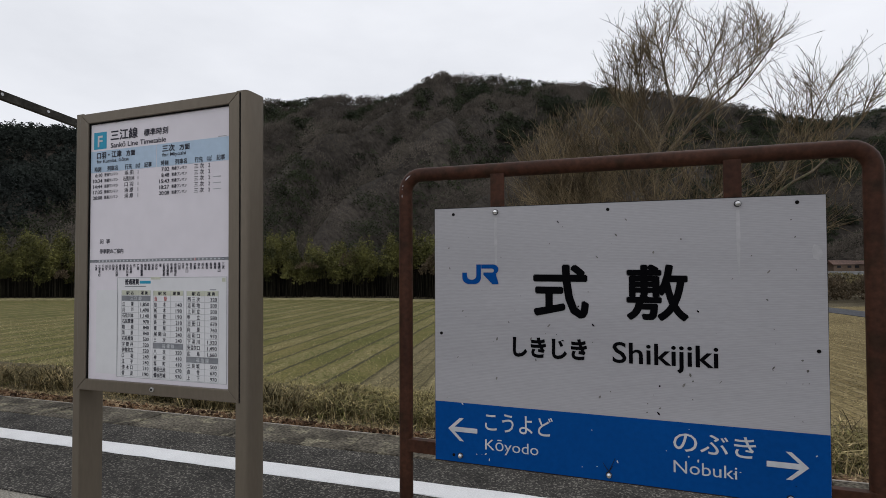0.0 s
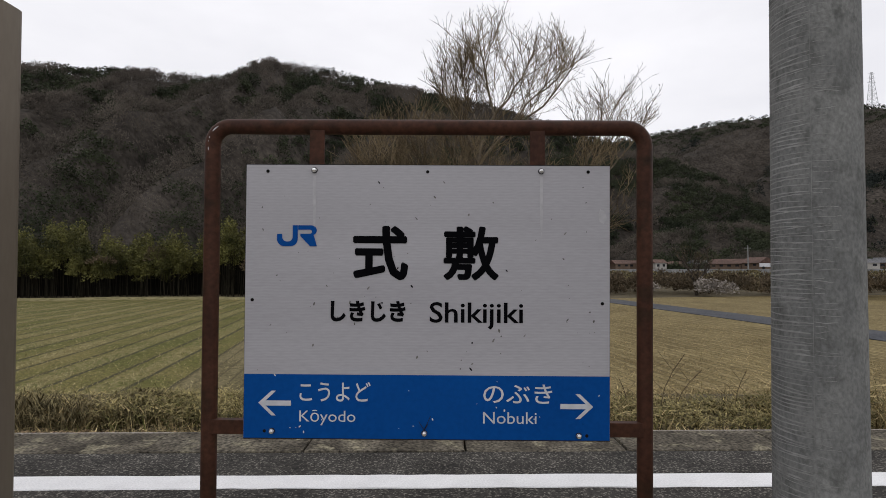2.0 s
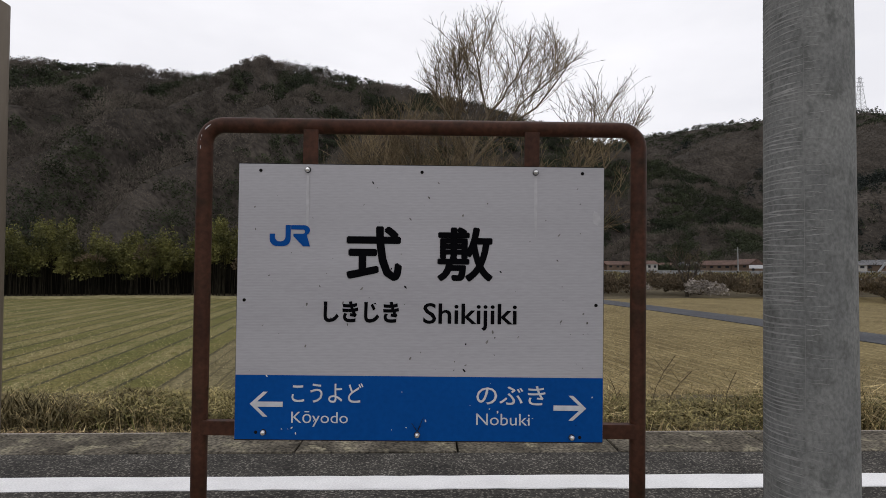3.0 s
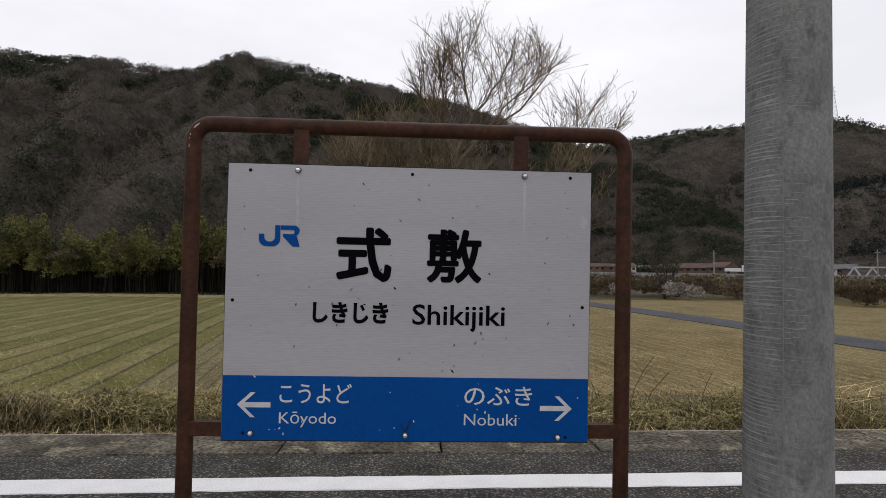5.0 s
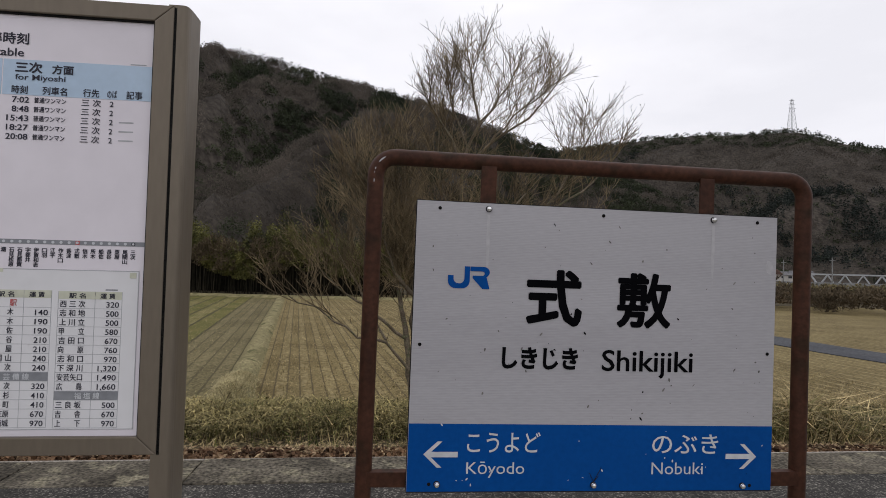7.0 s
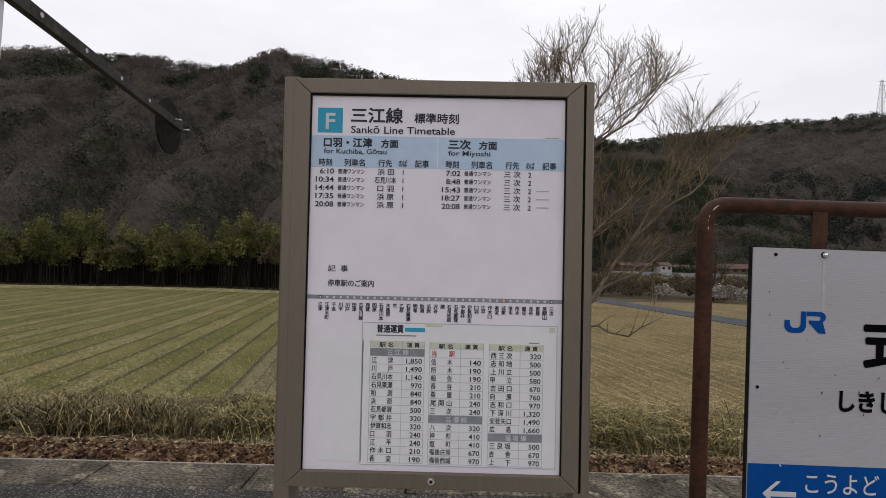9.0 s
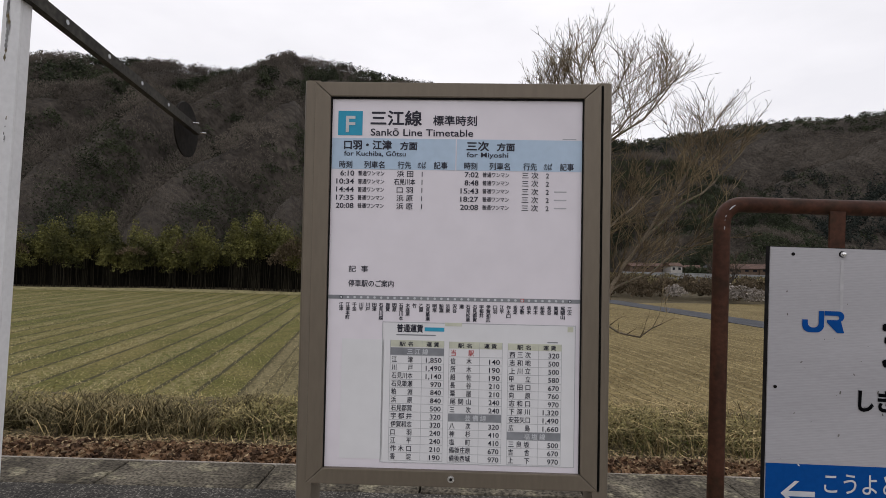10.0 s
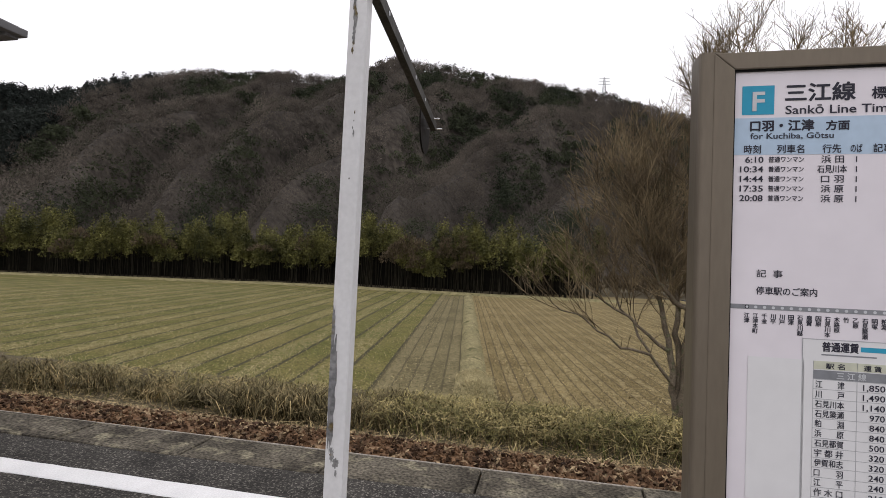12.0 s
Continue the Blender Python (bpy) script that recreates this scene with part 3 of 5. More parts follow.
pole.location[1] += 0.021
random.seed(11)


def ring_line(bm, z, a0, a1, w, slope):
    """A shallow casting ridge part of the way round the shaft."""
    r = 0.1145 - 0.0050 * z + 0.0006
    prev, wob, ph = None, random.uniform(0.0006, 0.0022), random.uniform(0, 6)
    for k in range(19):
        t = k / 18
        a = radians(a0 + (a1 - a0) * t)
        zz = z + slope * (t - 0.5) + wob * math.sin(5 * t + ph) + random.uniform(-0.0005, 0.0005)
        ww = w * (0.25 + min(1, 6 * t, 6 * (1 - t)) * 0.75) * random.uniform(0.7, 1.2)
        pair = [bm.verts.new((r * math.cos(a), r * math.sin(a), zz + e)) for e in (-ww, ww)]
        if prev:
            bm.faces.new((prev[0], pair[0], pair[1], prev[1]))
        prev = pair


bm = bmesh.new()
z = 0.02
while z < 3.4:
    ring_line(bm, z, 146 + random.uniform(-3, 5), 229 + random.uniform(-3, 3), random.uniform(0.0009, 0.0024), random.uniform(-0.006, 0.010))
    if random.random() < 0.65:
        ring_line(bm, z + 0.004, 231, random.uniform(242, 268), random.uniform(0.0005, 0.0010), random.uniform(-0.004, 0.004))
    z += random.uniform(0.006, 0.019)
tagged(part("casting_texture", bm, TAPE, pole, "pale wavy casting lines"), kind="stuff")
bm = bmesh.new()
seam = [[bm.verts.new((r * math.cos(radians(a)), r * math.sin(radians(a)), z)) for a in (229.85, 230.15)] for z, r in ((k * 0.2, 0.1151 - 0.0050 * k * 0.2) for k in range(0, 30))]
for q, s in zip(seam, seam[1:]):
    bm.faces.new((q[0], q[1], s[1], s[0]))
part("mould_seam", bm, TAPE, pole)

# ---- timetable board ----
TX0, TX1, TY = -3.325, -2.481, 1.560
board = thing("timetable_board", (TX0 + TX1) / 2, TY + 0.04, 0, "bronze aluminium framed timetable board on two posts", "notice board")
BO = Vector(board.location)


def board_part(name, bm, material, label="", smooth=False, parent=None):
    ob = part(name, bm, material, None, label, smooth)
    return under(ob, parent, (0, 0, 0)) if parent else under(ob, board, BO)


IX0, IX1, IZ0, IZ1 = -3.249, -2.559, 0.8135, 1.821
FX0, FX1, FZ0, FZ1 = IX0 - 0.045, IX1 + 0.045, 0.771, 1.861


def post_section(cx, sgn):
    """Half-round outer side, flat inner side."""
    bm, prof = bmesh.new(), []
    for a in range(-90, 91, 15):
        c, v = math.cos(radians(a)), math.sin(radians(a))
        prof.append((cx + sgn * (0.010 + 0.016 * c ** 0.7), TY + 0.051 + 0.049 * (abs(v) ** 0.45) * (1 if v > 0 else -1)))
    prof += [(cx - sgn * 0.020, TY + 0.100), (cx - sgn * 0.020, TY + 0.002)]
    lo = [bm.verts.new((x, y, -0.05)) for x, y in prof]
    hi = [bm.verts.new((x, y, 1.864)) for x, y in prof]
    for i in range(len(prof)):
        j = (i + 1) % len(prof)
        bm.faces.new((lo[i], lo[j], hi[j], hi[i]))
    bm.faces.new(hi)
    bm.faces.new(lo)
    return bm


board_part("post", post_section(TX0 + 0.026, -1), BRONZE)
board_part("post", post_section(TX1 - 0.026, 1), BRONZE)
board_part("case", box(FX0 + 0.004, FX1 - 0.004, TY + 0.02, TY + 0.085, FZ0 + 0.004, FZ1 - 0.004), BRONZE)


def mitred(x0, x1, z0, z1, ix0, ix1, iz0, iz1, side):
    bm = bmesh.new()
    o = {"l": ((x0, z0), (x0, z1), (ix0, iz1), (ix0, iz0)), "r": ((x1, z1), (x1, z0), (ix1, iz0), (ix1, iz1)), "t": ((x0, z1), (x1, z1), (ix1, iz1), (ix0, iz1)), "b": ((x1, z0), (x0, z0), (ix0, iz0), (ix1, iz0))}[side]
    cx, cz = sum(p[0] for p in o) / 4, sum(p[1] for p in o) / 4
    o = [(cx + (x - cx) * 0.9992, cz + (z - cz) * 0.9992) for x, z in o]
    front = [bm.verts.new((x, TY, z)) for x, z in o]
    back = [bm.verts.new((x, TY + 0.03, z)) for x, z in o]
    bm.faces.new(front)
    bm.faces.new(back)
    for i in range(4):
        bm.faces.new((front[i], front[(i + 1) % 4], back[(i + 1) % 4], back[i]))
    bmesh.ops.bevel(bm, geom=[e for e in bm.edges if all(abs(v.co.y - TY) < 1e-6 for v in e.verts)], offset=0.0025, segments=2, affect="EDGES", profile=0.5)
    return bm


door = board_part("door", mitred(FX0, FX1, FZ0, FZ1, IX0, IX1, IZ0, IZ1, "t"), BRONZE, "glazed door of the case")
for s in "lrb":
    board_part("door_rail", mitred(FX0, FX1, FZ0, FZ1, IX0, IX1, IZ0, IZ1, s), BRONZE, "", False, door)
for x0, x1 in ((FX1, FX1 + 0.0065),):
    board_part("gasket", box(x0, x1, TY + 0.002, TY + 0.05, FZ0 - 0.0, FZ1 - 0.004), GASKET, "", False, door)
bm = rod((-2.902, TY + 0.002, 0.7945), (-2.902, TY - 0.004, 0.7945), 0.010, 0.0095, 20)
rod((-2.902, TY - 0.004, 0.7945), (-2.902, TY - 0.006, 0.7945), 0.006, 0.006, 14, bm)
under(part("keyhole", rod((-2.902, TY - 0.0055, 0.7945), (-2.902, TY - 0.0064, 0.7945), 0.0042, 0.0042, 12), HOLE), door, (0, 0, 0))
lock = board_part("lock", bm, STEEL, "round steel key lock", False, door)
poster = board_part("poster", box(IX0 - 0.003, IX1 + 0.003, TY + 0.012, TY + 0.018, IZ0 - 0.003, IZ1 + 0.003), PAPER, "white printed timetable poster")
TP = TY + 0.0118


def post_x(px):
    return IX0 + (px - 604.5) / 451.0 * (IX1 - IX0) + 0.0


def post_z(py):
    return IZ1 - (py - 164) / 669.0 * 1.0035 - (py - 320) * 0.000026


def print_box(name, px0, px1, py0, py1, material, lift=0.0, parent=None):
    return under(part(name, box(post_x(px0), post_x(px1), TP - 0.0006 - lift, TP - lift, post_z(py1), post_z(py0)), material), parent or poster, (0, 0, 0))


def print_words(text, px0, px1, base, cap, material, bold=0.0, lift=0.0, name="lettering", leading=1.0):
    return under(lettering(text, post_x(px0), post_z(base), cap / 669.0 * (IZ1 - IZ0), material, None, TP - 0.0010 - lift, name, "LEFT", bold, post_x(px1) - post_x(px0), leading), poster, (0, 0, 0))


print_box("heading_band", 607, 829, 240, 296, BAND)
print_box("heading_band", 831, 1055, 240, 296, BAND)
print_box("line_mark", 617, 661, 191, 235, CYAN)
print_words("F", 631, 648, 229, 30, WHITE_FILM, 0.0012, 0.0008)
print_words("三江線", 676, 767, 214, 21, PRINT, 0.0012)
print_words("標準時刻", 788, 866, 214, 14, PRINT, 0.0006)
print_words("Sankō Line Timetable", 676, 860, 235, 13, PRINT, 0.0003)
print_words("口羽・江津", 629, 714, 259, 13, PRINT, 0.0009, 0.0008)
print_words("方面", 730, 760, 259, 11, PRINT, 0.0008, 0.0008)
print_words("for Kuchiba, Gōtsu", 629, 740, 272, 9, PRINT, 0.0002, 0.0008)
print_words("三次", 849, 888, 259, 13, PRINT, 0.0009, 0.0008)
print_words("方面", 903, 934, 259, 11, PRINT, 0.0008, 0.0008)
print_words("for Miyoshi", 849, 923, 272, 9, PRINT, 0.0002, 0.0008)
for off in (0, 224):
    for text, a, b in (("時刻", 621, 644), ("列車名", 666, 702), ("行先", 726, 750), ("のば", 762, 777), ("記事", 791, 815)):
        print_words(text, a + off, b + off, 293, 10, PRINT, 0.0003, 0.0008)
ROWS_A = (("6:10", "浜 田", "1"), ("10:34", "石見川本", "1"), ("14:44", "口 羽", "1"), ("17:35", "浜 原", "1"), ("20:08", "浜 原", "1"))
ROWS_B = (("7:02", "三 次", "2"), ("8:48", "三 次", "2"), ("15:43", "三 次", "2"), ("18:27", "三 次", "2"), ("20:08", "三 次", "2"))
for off, rows in ((0, ROWS_A), (223, ROWS_B)):
    for i, (clock, dest, side) in enumerate(rows):
        base = 308 + 14.6 * i
        print_words(clock, (616 if len(clock) > 4 else 623) + off, 648 + off, base, 9.5, PRINT, 0.0003)
        print_words("普通ワンマン", 655 + off, 702 + off, base - 1, 7, PRINT, 0.0002)
        print_words(dest, (720 if len(dest) > 3 else 725) + off, (758 if len(dest) > 3 else 754) + off, base, 9, PRINT, 0.0002)
        under(lettering(side, post_x(767 + off), post_z(base), 9 / 669.0 * (IZ1 - IZ0), PRINT, None, TP - 0.0010, "lettering", "LEFT", 0.0002), poster, (0, 0, 0))
        if off and i > 1:
            print_box("small_note", 1005, 1027, base - 6, base - 4, RULE)
print_box("small_note", 1019, 1043, 237, 238.5, RULE)
print_words("記  事", 642, 677, 480, 9, PRINT, 0.0002)
print_words("停車駅のご案内", 642, 723, 506, 9.5, PRINT, 0.0003)
print_box("route_line", 604, 1054, 522.5, 529.5, GREY_PRINT)
STOPS = "江津 江津本町 千金 川平 川戸 田津 石見川越 鹿賀 因原 石見川本 木路原 竹 乙原 石見簗瀬 明塚 粕淵 浜原 沢谷 潮 石見松原 石見都賀 宇都井 伊賀和志 口羽 江平 作木口 香淀 式敷 信木 所木 船佐 長谷 粟屋 尾関山 三次".split()
for i, stop in enumerate(STOPS):
    cx = 630 + (1035 - 630) * i / (len(STOPS) - 1)
    ends = i in (0, len(STOPS) - 1)
    bm = rod((post_x(cx), TP - 0.0006, post_z(526)), (post_x(cx), TP - 0.0012, post_z(526)), 0.0048 if ends else 0.0034, None, 10)
    under(part("stop_dot", bm, PRINT if ends else WHITE_FILM), poster, (0, 0, 0))
    if ends:
        under(part("stop_dot", rod((post_x(cx), TP - 0.0012, post_z(526)), (post_x(cx), TP - 0.0016, post_z(526)), 0.0028, None, 10), WHITE_FILM), poster, (0, 0, 0))
    for k, ch in enumerate(stop):
        print_words(ch, cx - 3.6, cx + 3.6, 542 + 7.6 * k, 6.0, PRINT, 0.0003)
print_box("here_mark", 949, 955, 523, 529, RED_PRINT, 0.0003)
print_box("slip_of_text", 706, 1045, 569, 816, PAPER_B, 0.0004)
print_box("pasted_sheet", 633, 708, 600, 811, PAPER_B, 0.0004)
for x0, x1, y0, y1 in ((705, 1046, 568.4, 569.6), (705, 1046, 815.6, 816.6), (705, 706, 568, 816), (1045, 1046, 568, 816)):
    print_box("rule", x0, x1, y0, y1, RULE, 0.0008)
print_box("yellow_tag", 816, 846, 568, 574, CREAM, 0.001)
print_box("yellow_tag", 1032, 1042, 571, 580, CREAM, 0.001)
print_words("普通運賃", 731, 777, 585, 11, PRINT, 0.0007, 0.0008)
print_box("blue_strip", 780, 815, 577, 584, CYAN, 0.0009)
print_box("small_note", 730, 800, 590, 592, GREY_PRINT, 0.0009)
print_box("small_note", 997, 1015, 598, 600, GREY_PRINT, 0.0009)
FARES = (
    (720, 815, 776, (("*", "三江線"), ("江津", "1,850"), ("川戸", "1,490"), ("石見川本", "1,140"), ("石見簗瀬", "970"), ("粕淵", "840"), ("浜原", "840"), ("石見都賀", "500"), ("宇都井", "320"), ("伊賀和志", "320"), ("口羽", "240"), ("江平", "240"), ("作木口", "210"), ("香淀", "190"))),
    (824, 918, 878, (("!", "当駅"), ("信木", "140"), ("所木", "190"), ("船佐", "190"), ("長谷", "210"), ("粟屋", "210"), ("尾関山", "240"), ("三次", "240"), ("*", "芸備線"), ("八次", "320"), ("神杉", "410"), ("塩町", "410"), ("備後庄原", "670"), ("備後西城", "970"))),
    (928, 1022, 982, (("西三次", "320"), ("志和地", "500"), ("上川立", "500"), ("甲立", "580"), ("吉田口", "670"), ("向原", "760"), ("志和口", "970"), ("下深川", "1,320"), ("安芸矢口", "1,490"), ("広島", "1,660"), ("*", "福塩線"), ("三良坂", "500"), ("吉舎", "670"), ("上下", "970"))),
)
ROW_H = 14.25
for col, (x0, x1, xm, rows) in enumerate(FARES):
    top = 600.5 + col * 0.8
    print_box("table_head", x0, x1, top, top + 12, CREAM, 0.0008)
    print_words("駅 名", x0 + 16, x0 + 40, top + 10, 6.5, PRINT, 0.0003, 0.0012)
    print_words("運 賃", xm + 8, xm + 30, top + 10, 6.5, PRINT, 0.0003, 0.0012)
    for i, (where, fare) in enumerate(rows):
        z0 = top + 12.5 + ROW_H * i
        print_box("rule", x0, x1, z0 + ROW_H - 0.4, z0 + ROW_H + 0.3, RULE, 0.0008)
        if where == "*":
            print_box("table_band", x0, x1, z0 + 0.6, z0 + ROW_H - 0.6, GREY_PRINT, 0.0009)
            print_words(" ".join(fare), x0 + 30, x0 + 67, z0 + 11.5, 8, WHITE_FILM, 0.0003, 0.0014)
        elif where == "!":
            print_words(fare[0] + "　　" + fare[1], x0 + 4, xm - 10, z0 + 11.5, 8.5, RED_PRINT, 0.0002, 0.0010)
        else:
            gap = {2: "　　", 3: " "}.get(len(where), "")
            print_words(gap.join(where), x0 + 3, x0 + 40, z0 + 11.5, 8.5, PRINT, 0.0002, 0.0010)
            print_words(fare, x1 - 4 - 6.3 * len(fare.replace(",", "")) - (2.5 if "," in fare else 0), x1 - 4, z0 + 12, 9, PRINT, 0.0002, 0.0010)
    for xr in (x0, xm, x1):
        print_box("rule", xr - 0.35, xr + 0.35, top, top + 12.5 + ROW_H * 14, RULE, 0.0008)
for frame_line in ((IX0, IX1, IZ1 - 0.004, IZ1), (IX0, IX0 + 0.003, IZ0, IZ1), (IX1 - 0.003, IX1, IZ0, IZ1)):
    board_part("gasket", box(frame_line[0], frame_line[1], TY + 0.006, TY + 0.012, frame_line[2], frame_line[3]), GASKET, "", False, door)

board.rotation_euler = (radians(0.4), radians(-0.3), 0)
board.location[0] += 0.005
board.location[1] += 0.014

# ---- white post with an arm and a round plate ----
post = thing("white_post", -4.222, 1.616, 0.0, "chipped white painted steel post with a steel arm", "post")
bm = box(-0.0295, 0.0245, -0.030, -0.022, -0.05, 2.26, 0.002)
box(0.0165, 0.0240, -0.022, 0.012, -0.05, 2.26, 0.002, bm)
part("shaft", bm, POST_WHITE, post, "flaking white paint")
random.seed(3)
chips = [(0.90, -0.020, 0.20, 0.010), (1.03, -0.019, 0.24, 0.011), (1.14, -0.024, 0.12, 0.006), (0.78, 0.002, 0.030, 0.010), (0.80, -0.010, 0.040, 0.008), (0.75, 0.004, 0.022, 0.004), (0.60, -0.018, 0.05, 0.006),
         (2.08, -0.012, 0.09, 0.005), (2.03, -0.008, 0.05, 0.006), (1.98, -0.011, 0.06, 0.005), (1.94, -0.013, 0.025, 0.004), (2.15, -0.010, 0.08, 0.006), (1.76, 0.004, 0.014, 0.002), (1.735, 0.003, 0.008, 0.002), (1.70, 0.004, 0.022, 0.003), (1.715, 0.000, 0.010, 0.002), (1.57, -0.002, 0.006, 0.003)]
for order, (z, dx, h, w) in enumerate(chips):
    for piece in range(2 if h > 0.04 else 1):
        bm = bmesh.new()
        ring = []
        cz, cx = z + piece * random.uniform(-0.3, 0.3) * h, dx + piece * random.uniform(-0.3, 0.3) * w
        for k in range(26):
            a = 2 * math.pi * k / 26
            rr = random.uniform(0.55, 1.15)
            ring.append(bm.verts.new((max(-0.0292, min(0.0272, cx + w * math.cos(a) * rr)), -0.0304 - 0.00025 * piece - 0.0005 * (order % 3), cz + h / 2 * math.sin(a) * rr)))
        bm.faces.new(ring)
        part("paint_chip", bm, BARE_METAL, post)
ARM_TURN = Matrix.Rotation(radians(5.2), 4, "Z")


def turned(bm):
    """Swings the arm a little outwards and lets it sag."""
    for v in bm.verts:
        v.co.z -= 0.046 * v.co.y - 0.028
    bmesh.ops.transform(bm, matrix=Matrix.Translation((0.020, -0.041, 0)) @ ARM_TURN, verts=bm.verts)
    return bm


arm = part("arm", turned(box(0.022, 0.028, -0.02, 1.27, 2.088, 2.130)), ARM_DARK, post, "dark drilled steel angle")
part("flange", turned(box(0.000, 0.022, -0.02, 1.27, 2.088, 2.093)), ARM_DARK, arm)
for y in (0.18, 0.42, 0.66, 0.90):
    part("bolt_hole", turned(rod((0.0285, y, 2.112), (0.0295, y, 2.112), 0.008, 0.008, 12)), WHITE_FILM, arm)
part("plate", turned(rod((-0.030, 1.225, 2.098), (-0.022, 1.225, 2.098), 0.142, 0.142, 40)), DISC_DARK, post, "dull dark round plate")
for dy, z in ((1.17, 2.118), (1.27, 2.098)):
    part("bolt", turned(rod((-0.04, dy, z), (0.060, dy, z), 0.004, 0.004, 8)), STEEL, post)

# the post leans a little towards the track
part("spacer", rod((0.026, 0.0, 2.138), (0.044, 0.0, 2.138), 0.010, 0.010, 12), ARM_DARK, post)
post.rotation_euler = (radians(-1.3), 0, 0)

# ---- platform shelter: its roof end reaches into view ----
shelter = thing("shelter", -10.47, 1.0, 0.075, "platform shelter with a grey tiled roof edge", "shelter")
part("roof_deck", box(-4.0, 3.55, -2.2, 1.62, 2.47, 2.51, 0.004), ROOF_GREY, shelter, "dark boarded underside")
bm = box(-4.05, 3.66, 1.60, 1.68, 2.48, 2.55, 0.01)
part("eave_fascia", bm, ROOF_GREY, shelter, "weathered grey eave")
bm = box(3.56, 3.70, -2.2, 1.70, 2.50, 2.545, 0.006)
part("verge_board", bm, ROOF_GREY, shelter)
for k in range(26):
    x = -3.9 + 0.3 * k
    part("roof_tile", rod((x, 1.70, 2.55), (x, -2.2, 2.68), 0.035, 0.035, 8), ROOF_GREY, shelter)
for x in (-3.6, -0.2, 2.9):
    part("post", box(x - 0.05, x + 0.05, 0.95, 1.05, -0.05, 2.48, 0.004), WALL_BROWN, shelter)
    part("rear_post", box(x - 0.05, x + 0.05, -1.75, -1.65, -0.05, 2.48, 0.004), WALL_BROWN, shelter)

# ---- hills ----
def scatter_tris(centres, radii, heights, count, size, upright, rng, dome=True):
    """Many small triangles round each centre: foliage or bare twigs."""
    n = len(centres)
    u = rng.normal(size=(n, count, 3))
    u /= np.linalg.norm(u, axis=2, keepdims=True)
    if dome:
        u[..., 2] = np.abs(u[..., 2])
    r = rng.uniform(0.45, 1.0, (n, count, 1)) ** 0.6
    p = centres[:, None, :] + u * r * np.stack([radii, radii, heights], 1)[:, None, :]
    d1, d2 = rng.normal(size=(n, count, 3)), rng.normal(size=(n, count, 3))
    if upright:
        d1 = u * 1.0 + d1 * 0.25
        d1[..., 2] += upright
        d2 *= 0.3
    d1 /= np.linalg.norm(d1, axis=2, keepdims=True)
    if not upright:
        d2 /= np.linalg.norm(d2, axis=2, keepdims=True)
    s = (size if np.ndim(size) == 0 else np.asarray(size)[:, None, None]) * rng.uniform(0.6, 1.4, (n, count, 1))
    tri = np.stack([p - d1 * s * 0.5, p + d1 * s * 0.5, p + d2 * s * 0.8], 2)
    return tri.reshape(-1, 3)


def tri_object(name, verts, material, label, category, kind="stuff"):
    me = bpy.data.meshes.new(name)
    n = len(verts) // 3
    me.vertices.add(len(verts))
    me.vertices.foreach_set("co", np.asarray(verts, dtype=np.float32).ravel())
    me.loops.add(n * 3)
    me.loops.foreach_set("vertex_index", np.arange(n * 3, dtype=np.int32))
    me.polygons.add(n)
    me.polygons.foreach_set("loop_start", np.arange(n, dtype=np.int32) * 3)
    me.update(calc_edges=True)
    me.materials.append(material)
    return tagged(new(name, me), label, category, kind=kind)


SKY_A = ((-100, 8), (-75, 10), (-60, 11.6), (-53.8, 12.5), (-50.3, 12.9), (-45.8, 15.1), (-39.7, 16.8), (-34.6, 17.55), (-31.7, 18.15), (-27, 18.2), (-23.5, 18.5), (-21.3, 20.0), (-19.3, 20.9), (-16, 20.5), (-12.5, 20.3), (-5.8, 19.35), (0, 18.35), (3.9, 17.65), (12.7, 14.8), (18, 12.6), (24, 10.6), (30, 7.2), (35, 3.2), (40, 1.0), (50, -0.2))
SKY_B = ((0, 10), (10, 12.2), (17, 13.4), (20, 13.5), (23, 13.75), (28, 14.2), (32, 14.25), (35, 13.85), (37, 13.8), (38.3, 13.85), (40.2, 13.7), (43.5, 12.2), (48, 10.8), (55, 9), (65, 7), (90, 5))


def skyline(table, az):
    return float(np.interp(az, [a for a, _ in table], [e for _, e in table]))


def spur(az, s):
    """Slanting spurs that climb the slope: 1 on a crest, -1 in a gully."""
    q = az - 32 * s + 3.5 * noise.noise((az * 0.09, s * 2.2, 1.0))
    return math.cos(2 * math.pi * (q + 71) / 12.5) * (1.0 if az < -18 else 0.45)


def hill_point(az, s, table, d0, d1, rough):
    """A place on a hillside: s 0 at the foot, 1 on the ridge, past 1 behind it."""
    if table is SKY_A:
        back = min(1.0, max(0.0, (az - 2) / 14))
        d0, d1 = d0 + 135 * back, d1 + 90 * back
    d = d0 + (d1 - d0) * s
    top = max(0.0, 1.2 + d1 * math.tan(radians(skyline(table, az))))
    rise = min(s, 1.0) ** 1.35 * top - max(0.0, s - 1) * top * 1.2
    fold = 0.75 * spur(az, s) + 0.6 * noise.noise((az * 0.12 - s * 3.5, s * 0.7, 5.0)) + 0.4 * noise.noise((az * 0.32 - s * 4.5, s * 1.8, 3.0))
    return around(az, d, FIELD + rise + rough * fold * top * min(s, 1.0) * max(0.0, 1 - s) * 1.6)


